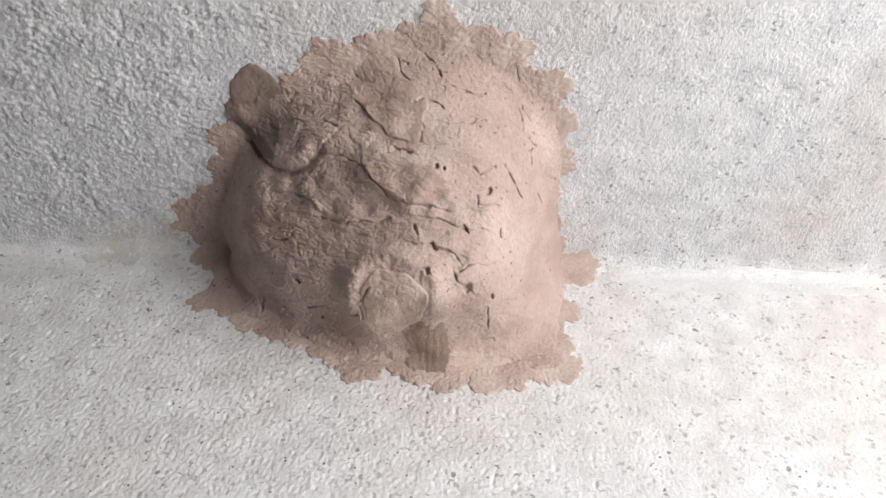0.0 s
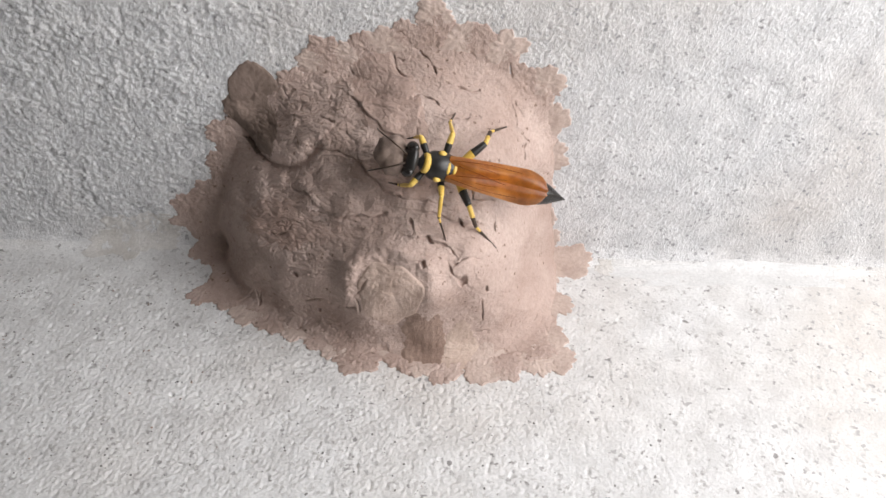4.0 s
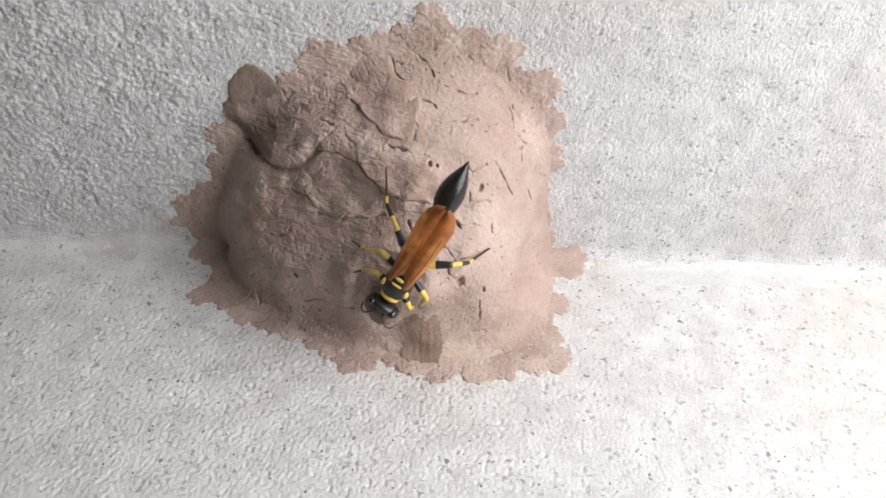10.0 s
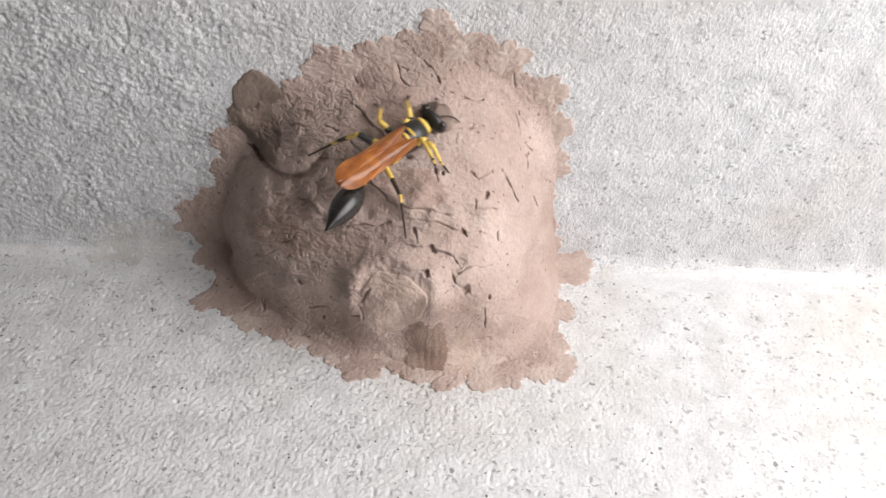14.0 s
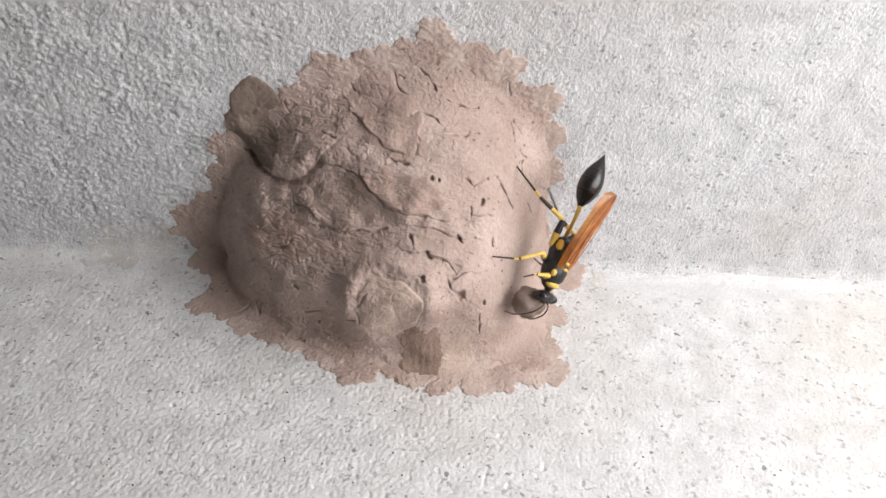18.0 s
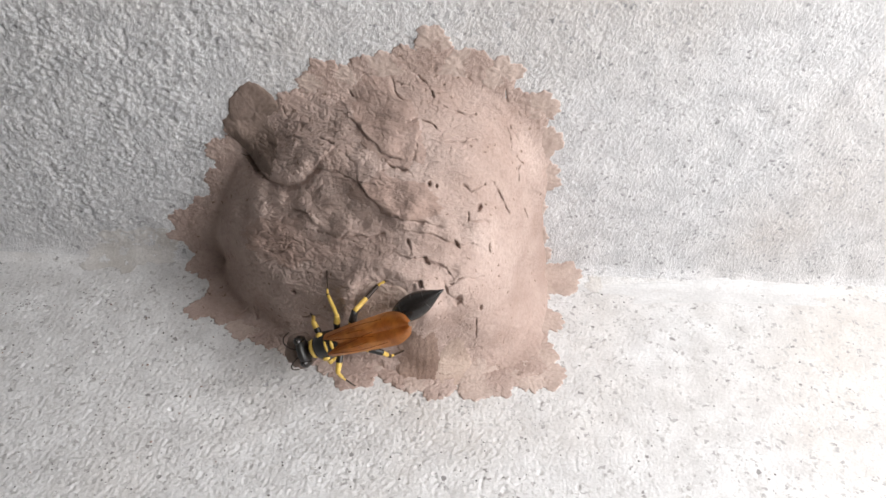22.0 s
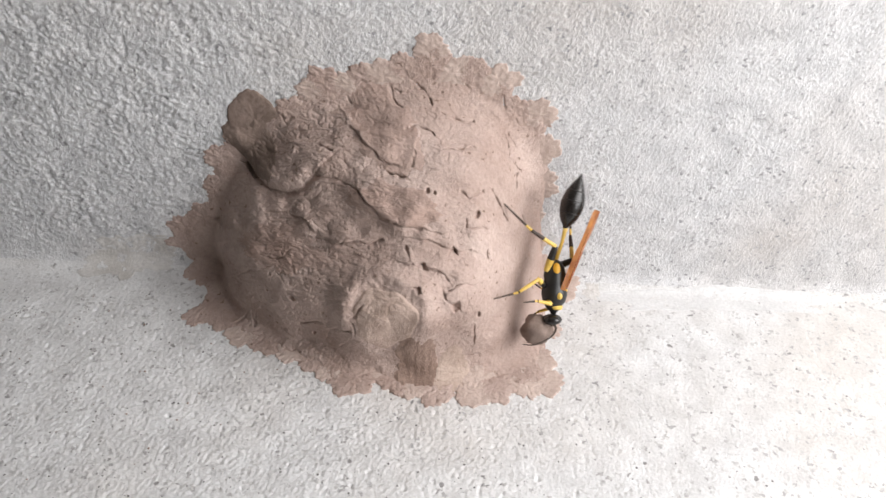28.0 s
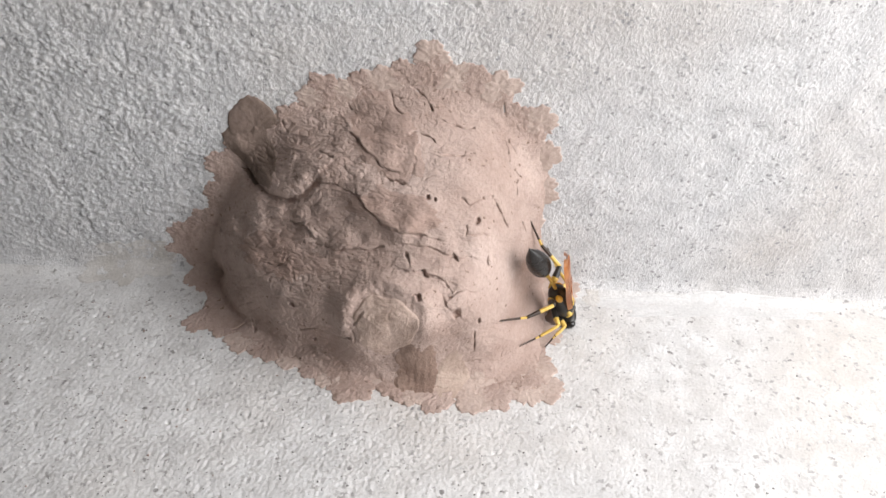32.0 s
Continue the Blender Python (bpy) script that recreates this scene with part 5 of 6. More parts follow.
        (28.500, pose(0.00170, 0.00075, -0.00095, 1, -8, -9)), (29.000, pose(0.00170, 0.00075, -0.00095, 11, -9, 9)), (29.500, pose(0.00170, 0.00075, -0.00095, 10, -11, 5)),
        (30.000, pose(0.00170, 0.00075, -0.00095, -21, 30, 17)), (30.500, pose(0.00170, 0.00075, -0.00095, -46, 31, -19)), (31.000, pose(0.00170, 0.00075, -0.00095, 0, 9, 9)),
        (31.500, pose(0.00170, 0.00075, -0.00095, 13, 9, 27)), (32.000, pose(0.00170, 0.00075, -0.00095, -2, 5, 5)),
    ])
    walk(LEGS["front_right"], [
        (0.000, pose(0.00170, -0.00075, -0.00095, 28, 14, 18)), (0.200, pose(0.00170, -0.00075, -0.00095, 28, 14, 18)), (0.400, pose(0.00170, -0.00075, -0.00095, 28, 14, 18)),
        (0.467, pose(0.00170, -0.00075, -0.00095, -18, -20, 18)), (0.500, pose(0.00170, -0.00075, -0.00095, -82, -41, 50)), (0.600, pose(0.00170, -0.00075, -0.00095, -47, -44, -23)),
        (0.700, pose(0.00170, -0.00075, -0.00095, -80, -50, 25)), (0.800, pose(0.00170, -0.00075, -0.00095, -41, -39, -31)), (0.900, pose(0.00170, -0.00075, -0.00095, -82, -47, 35)),
        (0.933, pose(0.00170, -0.00075, -0.00095, -19, -20, 9)), (1.000, pose(0.00170, -0.00075, -0.00095, 28, 14, 18)), (1.050, pose(0.00170, -0.00075, -0.00095, 10, 11, 0)),
        (1.100, pose(0.00170, -0.00075, -0.00095, 15, 17, 0)), (1.300, pose(0.00170, -0.00075, -0.00095, 12, 17, -5)), (1.500, pose(0.00170, -0.00075, -0.00095, 32, -8, 38)),
        (1.600, pose(0.00170, -0.00075, -0.00095, 3, 1, 2)), (1.700, pose(0.00170, -0.00075, -0.00095, 24, 18, 12)), (1.800, pose(0.00170, -0.00075, -0.00095, 19, 17, 8)),
        (2.000, pose(0.00170, -0.00075, -0.00095, 26, 19, 10)), (2.200, pose(0.00170, -0.00075, -0.00095, 3, 9, -7)), (2.400, pose(0.00170, -0.00075, -0.00095, -2, 3, -9)),
        (2.600, pose(0.00170, -0.00075, -0.00095, -3, -10, 18)), (2.800, pose(0.00170, -0.00075, -0.00095, -14, -16, 4)), (3.000, pose(0.00170, -0.00075, -0.00095, -12, -10, -22)),
        (3.200, pose(0.00170, -0.00075, -0.00095, -3, -1, -5)), (3.400, pose(0.00170, -0.00075, -0.00095, 7, 12, -7)), (3.500, pose(0.00170, -0.00075, -0.00095, 30, 32, 2)),
        (4.000, pose(0.00170, -0.00075, -0.00095, 40, 38, 12)), (4.800, pose(0.00170, -0.00075, -0.00095, 35, 31, 12)), (5.500, pose(0.00170, -0.00075, -0.00095, 33, 27, 8)),
        (6.000, pose(0.00170, -0.00075, -0.00095, 18, 48, -10)), (6.200, pose(0.00170, -0.00075, -0.00095, 0, 1, -0)), (6.500, pose(0.00170, -0.00075, -0.00095, -10, -4, -11)),
        (6.800, pose(0.00170, -0.00075, -0.00095, 15, 15, 2)), (7.000, pose(0.00170, -0.00075, -0.00095, 17, 14, 6)), (7.200, pose(0.00170, -0.00075, -0.00095, -2, 3, -8)),
        (7.300, pose(0.00170, -0.00075, -0.00095, -11, -9, -7)), (7.500, pose(0.00170, -0.00075, -0.00095, 6, 3, 5)), (7.700, pose(0.00170, -0.00075, -0.00095, 23, 22, 3)),
        (8.000, pose(0.00170, -0.00075, -0.00095, 27, 36, -38)), (8.200, pose(0.00170, -0.00075, -0.00095, 28, 33, 2)), (8.500, pose(0.00170, -0.00075, -0.00095, 21, 31, -7)),
        (9.000, pose(0.00170, -0.00075, -0.00095, 13, 5, -45)), (9.500, pose(0.00170, -0.00075, -0.00095, 2, 5, -4)), (10.000, pose(0.00170, -0.00075, -0.00095, 22, -22, -31)),
        (10.500, pose(0.00170, -0.00075, -0.00095, 15, 20, -3)), (11.000, pose(0.00170, -0.00075, -0.00095, -21, -7, -40)), (11.500, pose(0.00170, -0.00075, -0.00095, -13, -6, -2)),
        (12.000, pose(0.00170, -0.00075, -0.00095, -8, -10, -39)), (12.500, pose(0.00170, -0.00075, -0.00095, -18, -18, -4)), (12.733, pose(0.00170, -0.00075, -0.00095, -39, -30, -30)),
        (13.000, pose(0.00170, -0.00075, -0.00095, -54, -48, -55)), (13.267, pose(0.00170, -0.00075, -0.00095, -35, -26, -36)), (13.500, pose(0.00170, -0.00075, -0.00095, -10, -10, -12)),
        (14.000, pose(0.00170, -0.00075, -0.00095, -16, 3, -40)), (14.500, pose(0.00170, -0.00075, -0.00095, 33, 24, 11)), (15.000, pose(0.00170, -0.00075, -0.00095, 23, 29, 1)),
        (15.600, pose(0.00170, -0.00075, -0.00095, 30, 32, 2)), (16.500, pose(0.00170, -0.00075, -0.00095, 0, -0, -1)), (17.000, pose(0.00170, -0.00075, -0.00095, -18, 6, -37)),
        (17.500, pose(0.00170, -0.00075, -0.00095, 12, 14, -0)), (18.000, pose(0.00170, -0.00075, -0.00095, -24, -17, -31)), (18.500, pose(0.00170, -0.00075, -0.00095, 4, 4, -1)),
        (18.733, pose(0.00170, -0.00075, -0.00095, 18, -41, -35)), (19.000, pose(0.00170, -0.00075, -0.00095, 89, -55, -120)), (19.267, pose(0.00170, -0.00075, -0.00095, 14, -48, -34)),
        (19.500, pose(0.00170, -0.00075, -0.00095, -5, -6, -1)), (20.000, pose(0.00170, -0.00075, -0.00095, 17, 5, 18)), (20.500, pose(0.00170, -0.00075, -0.00095, 14, 14, 3)),
        (21.000, pose(0.00170, -0.00075, -0.00095, 47, 20, -1)), (21.500, pose(0.00170, -0.00075, -0.00095, 12, 19, -3)), (22.000, pose(0.00170, -0.00075, -0.00095, 25, 7, -15)),
        (22.500, pose(0.00170, -0.00075, -0.00095, 27, 22, 9)), (23.000, pose(0.00170, -0.00075, -0.00095, 0, 4, -8)), (23.500, pose(0.00170, -0.00075, -0.00095, 28, 26, 8)),
        (24.000, pose(0.00170, -0.00075, -0.00095, 10, -0, 14)), (24.500, pose(0.00170, -0.00075, -0.00095, 14, 6, 11)), (25.000, pose(0.00170, -0.00075, -0.00095, 60, 53, 18)),
        (25.500, pose(0.00170, -0.00075, -0.00095, 70, 33, 37)), (26.200, pose(0.00170, -0.00075, -0.00095, 48, 27, 21)), (26.900, pose(0.00170, -0.00075, -0.00095, 40, 25, 14)),
        (27.500, pose(0.00170, -0.00075, -0.00095, 35, 23, 16)), (27.800, pose(0.00170, -0.00075, -0.00095, 26, 23, 6)), (28.000, pose(0.00170, -0.00075, -0.00095, -14, 18, -37)),
        (28.500, pose(0.00170, -0.00075, -0.00095, 2, -3, 8)), (29.000, pose(0.00170, -0.00075, -0.00095, -29, -26, -32)), (29.500, pose(0.00170, -0.00075, -0.00095, -5, -6, 4)),
        (30.000, pose(0.00170, -0.00075, -0.00095, -8, -40, -39)), (30.500, pose(0.00170, -0.00075, -0.00095, 10, 11, 0)), (31.000, pose(0.00170, -0.00075, -0.00095, -2, 13, -26)),
        (31.500, pose(0.00170, -0.00075, -0.00095, 8, 1, 10)), (32.000, pose(0.00170, -0.00075, -0.00095, -21, 19, -35)),
    ])
    walk(LEGS["middle_left"], [
        (0.000, pose(-0.00020, 0.00085, -0.00105, -32, 11, 35)), (0.200, pose(-0.00020, 0.00085, -0.00105, -32, 11, 35)), (0.400, pose(-0.00020, 0.00085, -0.00105, -32, 11, 35)),
        (0.500, pose(-0.00020, 0.00085, -0.00105, -32, 11, 35)), (0.600, pose(-0.00020, 0.00085, -0.00105, -32, 11, 35)), (0.700, pose(-0.00020, 0.00085, -0.00105, -32, 11, 35)),
        (0.800, pose(-0.00020, 0.00085, -0.00105, -32, 11, 35)), (0.900, pose(-0.00020, 0.00085, -0.00105, -32, 11, 35)), (0.933, pose(-0.00020, 0.00085, -0.00105, 23, 6, 5)),
        (1.000, pose(-0.00020, 0.00085, -0.00105, 75, 28, -18)), (1.050, pose(-0.00020, 0.00085, -0.00105, -4, -1, -1)), (1.100, pose(-0.00020, 0.00085, -0.00105, 0, -1, -3)),
        (1.300, pose(-0.00020, 0.00085, -0.00105, 6, -0, -9)), (1.500, pose(-0.00020, 0.00085, -0.00105, -2, 2, 7)), (1.600, pose(-0.00020, 0.00085, -0.00105, 5, 4, 9)),
        (1.700, pose(-0.00020, 0.00085, -0.00105, -10, 1, 8)), (1.800, pose(-0.00020, 0.00085, -0.00105, -20, -6, 4)), (2.000, pose(-0.00020, 0.00085, -0.00105, -29, -28, 10)),
        (2.200, pose(-0.00020, 0.00085, -0.00105, -22, -5, -1)), (2.400, pose(-0.00020, 0.00085, -0.00105, -17, -6, -3)), (2.600, pose(-0.00020, 0.00085, -0.00105, -15, -0, 8)),
        (2.800, pose(-0.00020, 0.00085, -0.00105, -25, -11, -1)), (3.000, pose(-0.00020, 0.00085, -0.00105, -22, 4, 10)), (3.200, pose(-0.00020, 0.00085, -0.00105, -7, -5, -3)),
        (3.400, pose(-0.00020, 0.00085, -0.00105, 21, 4, -4)), (3.500, pose(-0.00020, 0.00085, -0.00105, 9, 2, -4)), (4.000, pose(-0.00020, 0.00085, -0.00105, 12, 3, 6)),
        (4.800, pose(-0.00020, 0.00085, -0.00105, 0, 1, 2)), (5.500, pose(-0.00020, 0.00085, -0.00105, 8, 1, -6)), (6.000, pose(-0.00020, 0.00085, -0.00105, 2, -18, -30)),
        (6.200, pose(-0.00020, 0.00085, -0.00105, -20, -6, 11)), (6.500, pose(-0.00020, 0.00085, -0.00105, -29, -11, -4)), (6.800, pose(-0.00020, 0.00085, -0.00105, -16, -2, 9)),
        (7.000, pose(-0.00020, 0.00085, -0.00105, -15, -1, 10)), (7.200, pose(-0.00020, 0.00085, -0.00105, -15, -4, -1)), (7.300, pose(-0.00020, 0.00085, -0.00105, -12, -6, -6)),
        (7.500, pose(-0.00020, 0.00085, -0.00105, -14, -9, -10)), (7.700, pose(-0.00020, 0.00085, -0.00105, 2, -7, 7)), (8.000, pose(-0.00020, 0.00085, -0.00105, 2, -6, -9)),
        (8.200, pose(-0.00020, 0.00085, -0.00105, -10, -3, 1)), (8.500, pose(-0.00020, 0.00085, -0.00105, -2, -8, -6)), (9.000, pose(-0.00020, 0.00085, -0.00105, -28, -61, 2)),
        (9.500, pose(-0.00020, 0.00085, -0.00105, -20, -11, -8)), (10.000, pose(-0.00020, 0.00085, -0.00105, -45, -61, -10)), (10.500, pose(-0.00020, 0.00085, -0.00105, -26, -8, -3)),
        (11.000, pose(-0.00020, 0.00085, -0.00105, -54, -56, 61)), (11.500, pose(-0.00020, 0.00085, -0.00105, -22, -8, -5)), (12.000, pose(-0.00020, 0.00085, -0.00105, 23, 15, 51)),
        (12.500, pose(-0.00020, 0.00085, -0.00105, -34, -2, 9)), (13.000, pose(-0.00020, 0.00085, -0.00105, -58, -19, 6)), (13.500, pose(-0.00020, 0.00085, -0.00105, -49, -16, -3)),
        (14.000, pose(-0.00020, 0.00085, -0.00105, -20, -61, 1)), (14.500, pose(-0.00020, 0.00085, -0.00105, 4, -0, -9)), (15.000, pose(-0.00020, 0.00085, -0.00105, 57, 6, 17)),
        (15.600, pose(-0.00020, 0.00085, -0.00105, -8, -9, -20)), (16.500, pose(-0.00020, 0.00085, -0.00105, 6, 1, -9)), (17.000, pose(-0.00020, 0.00085, -0.00105, -12, 2, 10)),
        (17.500, pose(-0.00020, 0.00085, -0.00105, -21, 2, 11)), (18.000, pose(-0.00020, 0.00085, -0.00105, -31, -13, -3)), (18.500, pose(-0.00020, 0.00085, -0.00105, -26, -11, -4)),
        (19.000, pose(-0.00020, 0.00085, -0.00105, 12, 11, -37)), (19.500, pose(-0.00020, 0.00085, -0.00105, -28, -1, 15)), (20.000, pose(-0.00020, 0.00085, -0.00105, -41, -8, 4)),
        (20.500, pose(-0.00020, 0.00085, -0.00105, -34, -9, 4)), (21.000, pose(-0.00020, 0.00085, -0.00105, -31, -19, -10)), (21.500, pose(-0.00020, 0.00085, -0.00105, -49, -6, 14)),
        (22.000, pose(-0.00020, 0.00085, -0.00105, -20, -23, -22)), (22.500, pose(-0.00020, 0.00085, -0.00105, -17, -15, -16)), (22.733, pose(-0.00020, 0.00085, -0.00105, 12, -2, 18)),
        (23.000, pose(-0.00020, 0.00085, -0.00105, 43, -7, 54)), (23.267, pose(-0.00020, 0.00085, -0.00105, 11, 2, 31)), (23.500, pose(-0.00020, 0.00085, -0.00105, -21, -2, 8)),
        (24.000, pose(-0.00020, 0.00085, -0.00105, -39, -42, 17)), (24.500, pose(-0.00020, 0.00085, -0.00105, -11, 2, 16)), (25.000, pose(-0.00020, 0.00085, -0.00105, 41, 12, -20)),
        (25.500, pose(-0.00020, 0.00085, -0.00105, 28, 6, 12)), (26.200, pose(-0.00020, 0.00085, -0.00105, 21, 6, -6)), (26.900, pose(-0.00020, 0.00085, -0.00105, 35, 6, 1)),
        (27.500, pose(-0.00020, 0.00085, -0.00105, 24, 7, 7)), (27.800, pose(-0.00020, 0.00085, -0.00105, -4, -3, -5)), (28.000, pose(-0.00020, 0.00085, -0.00105, -5, -5, -9)),
        (28.500, pose(-0.00020, 0.00085, -0.00105, -29, -5, 6)), (29.000, pose(-0.00020, 0.00085, -0.00105, 14, 8, -29)), (29.500, pose(-0.00020, 0.00085, -0.00105, 19, 7, -4)),
        (30.000, pose(-0.00020, 0.00085, -0.00105, -5, -19, -40)), (30.500, pose(-0.00020, 0.00085, -0.00105, -38, -8, 7)), (31.000, pose(-0.00020, 0.00085, -0.00105, 8, 2, -4)),
        (31.500, pose(-0.00020, 0.00085, -0.00105, -2, -0, 2)), (32.000, pose(-0.00020, 0.00085, -0.00105, 9, 2, -3)),
    ])
    walk(LEGS["middle_right"], [
        (0.000, pose(-0.00020, -0.00085, -0.00105, 32, 11, -35)), (0.200, pose(-0.00020, -0.00085, -0.00105, 32, 11, -35)), (0.400, pose(-0.00020, -0.00085, -0.00105, 32, 11, -35)),
        (0.467, pose(-0.00020, -0.00085, -0.00105, -21, 6, -2)), (0.500, pose(-0.00020, -0.00085, -0.00105, -72, 29, 24)), (0.600, pose(-0.00020, -0.00085, -0.00105, -53, 19, 22)),
        (0.700, pose(-0.00020, -0.00085, -0.00105, -66, 26, 24)), (0.800, pose(-0.00020, -0.00085, -0.00105, -59, 23, 24)), (0.900, pose(-0.00020, -0.00085, -0.00105, -57, 22, 26)),
        (0.933, pose(-0.00020, -0.00085, -0.00105, -25, 6, 15)), (1.000, pose(-0.00020, -0.00085, -0.00105, 10, -2, -3)), (1.050, pose(-0.00020, -0.00085, -0.00105, 14, -4, 0)),
        (1.100, pose(-0.00020, -0.00085, -0.00105, 3, -2, 3)), (1.300, pose(-0.00020, -0.00085, -0.00105, 29, -11, 4)), (1.500, pose(-0.00020, -0.00085, -0.00105, 6, 12, -26)),
        (1.600, pose(-0.00020, -0.00085, -0.00105, 3, 16, -32)), (1.700, pose(-0.00020, -0.00085, -0.00105, -5, 7, -12)), (1.800, pose(-0.00020, -0.00085, -0.00105, 9, 7, -8)),
        (2.000, pose(-0.00020, -0.00085, -0.00105, 26, -4, -6)), (2.200, pose(-0.00020, -0.00085, -0.00105, 28, -11, 5)), (2.400, pose(-0.00020, -0.00085, -0.00105, 23, -3, -4)),
        (2.600, pose(-0.00020, -0.00085, -0.00105, -10, 3, 11)), (2.800, pose(-0.00020, -0.00085, -0.00105, 22, -4, -6)), (3.000, pose(-0.00020, -0.00085, -0.00105, -10, 6, 47)),
        (3.200, pose(-0.00020, -0.00085, -0.00105, 33, -15, 5)), (3.400, pose(-0.00020, -0.00085, -0.00105, 37, -14, 4)), (3.500, pose(-0.00020, -0.00085, -0.00105, 31, -11, 2)),
        (4.000, pose(-0.00020, -0.00085, -0.00105, 25, -5, -8)), (4.800, pose(-0.00020, -0.00085, -0.00105, 32, -4, -10)), (5.500, pose(-0.00020, -0.00085, -0.00105, 32, -9, 0)),
        (6.000, pose(-0.00020, -0.00085, -0.00105, 47, -49, -47)), (6.200, pose(-0.00020, -0.00085, -0.00105, 13, -3, -0)), (6.500, pose(-0.00020, -0.00085, -0.00105, -2, -1, 7)),
        (6.800, pose(-0.00020, -0.00085, -0.00105, -14, 2, -7)), (7.000, pose(-0.00020, -0.00085, -0.00105, -2, 0, -7)), (7.200, pose(-0.00020, -0.00085, -0.00105, -24, 5, -5)),
        (7.300, pose(-0.00020, -0.00085, -0.00105, -23, 6, 2)), (7.500, pose(-0.00020, -0.00085, -0.00105, 22, -8, 6)), (7.700, pose(-0.00020, -0.00085, -0.00105, 29, -7, -3)),
        (8.000, pose(-0.00020, -0.00085, -0.00105, 25, -20, -19)), (8.200, pose(-0.00020, -0.00085, -0.00105, 14, -3, -4)), (8.500, pose(-0.00020, -0.00085, -0.00105, 17, -5, 3)),
        (9.000, pose(-0.00020, -0.00085, -0.00105, -2, -61, 3)), (9.500, pose(-0.00020, -0.00085, -0.00105, 31, -11, 4)), (10.000, pose(-0.00020, -0.00085, -0.00105, 13, -66, -2)),
        (10.500, pose(-0.00020, -0.00085, -0.00105, 4, -4, 9)), (11.000, pose(-0.00020, -0.00085, -0.00105, -37, -44, 29)), (11.500, pose(-0.00020, -0.00085, -0.00105, -7, -1, 8)),
        (12.000, pose(-0.00020, -0.00085, -0.00105, -13, 13, -15)), (12.500, pose(-0.00020, -0.00085, -0.00105, -27, 6, -0)), (12.733, pose(-0.00020, -0.00085, -0.00105, -45, 51, -43)),
        (13.000, pose(-0.00020, -0.00085, -0.00105, -124, 50, -141)), (13.267, pose(-0.00020, -0.00085, -0.00105, -42, 52, -39)), (13.500, pose(-0.00020, -0.00085, -0.00105, -24, 6, 5)),
        (14.000, pose(-0.00020, -0.00085, -0.00105, -52, 13, -11)), (14.500, pose(-0.00020, -0.00085, -0.00105, 17, -7, 3)), (15.000, pose(-0.00020, -0.00085, -0.00105, 14, -2, -6)),
        (15.600, pose(-0.00020, -0.00085, -0.00105, 10, -8, 8)), (16.500, pose(-0.00020, -0.00085, -0.00105, 10, -4, 1)), (17.000, pose(-0.00020, -0.00085, -0.00105, 22, -52, -20)),
        (17.500, pose(-0.00020, -0.00085, -0.00105, 21, -6, -1)), (18.000, pose(-0.00020, -0.00085, -0.00105, 7, -54, 6)), (18.500, pose(-0.00020, -0.00085, -0.00105, 3, -2, 4)),
        (19.000, pose(-0.00020, -0.00085, -0.00105, 2, -47, -26)), (19.500, pose(-0.00020, -0.00085, -0.00105, -25, 9, 2)), (20.000, pose(-0.00020, -0.00085, -0.00105, -38, -45, 18)),
        (20.500, pose(-0.00020, -0.00085, -0.00105, -31, 8, -8)), (21.000, pose(-0.00020, -0.00085, -0.00105, -34, -56, 27)), (21.500, pose(-0.00020, -0.00085, -0.00105, -2, 2, -14)),
        (22.000, pose(-0.00020, -0.00085, -0.00105, -15, -56, 5)), (22.500, pose(-0.00020, -0.00085, -0.00105, -8, -2, -5)), (23.000, pose(-0.00020, -0.00085, -0.00105, -25, 20, -8)),
        (23.500, pose(-0.00020, -0.00085, -0.00105, -13, 2, 0)), (23.733, pose(-0.00020, -0.00085, -0.00105, -4, 37, -15)), (24.000, pose(-0.00020, -0.00085, -0.00105, -10, 73, -39)),
        (24.500, pose(-0.00020, -0.00085, -0.00105, -9, 4, -6)), (25.000, pose(-0.00020, -0.00085, -0.00105, 28, -8, 4)), (25.500, pose(-0.00020, -0.00085, -0.00105, 44, 1, -17)),
        (26.200, pose(-0.00020, -0.00085, -0.00105, 48, -0, -17)), (26.900, pose(-0.00020, -0.00085, -0.00105, 57, -15, -3)), (27.500, pose(-0.00020, -0.00085, -0.00105, 31, 7, -31)),
        (27.800, pose(-0.00020, -0.00085, -0.00105, 13, -5, 3)), (28.000, pose(-0.00020, -0.00085, -0.00105, 56, -52, -38)), (28.500, pose(-0.00020, -0.00085, -0.00105, 14, 2, -13)),
        (29.000, pose(-0.00020, -0.00085, -0.00105, -18, -39, 6)), (29.500, pose(-0.00020, -0.00085, -0.00105, -15, 3, -4)), (30.000, pose(-0.00020, -0.00085, -0.00105, -19, -45, -16)),
        (30.500, pose(-0.00020, -0.00085, -0.00105, -11, 4, -4)), (31.000, pose(-0.00020, -0.00085, -0.00105, 18, -5, 2)), (31.500, pose(-0.00020, -0.00085, -0.00105, 21, -3, -9)),
        (32.000, pose(-0.00020, -0.00085, -0.00105, 16, -6, 2)),
    ])
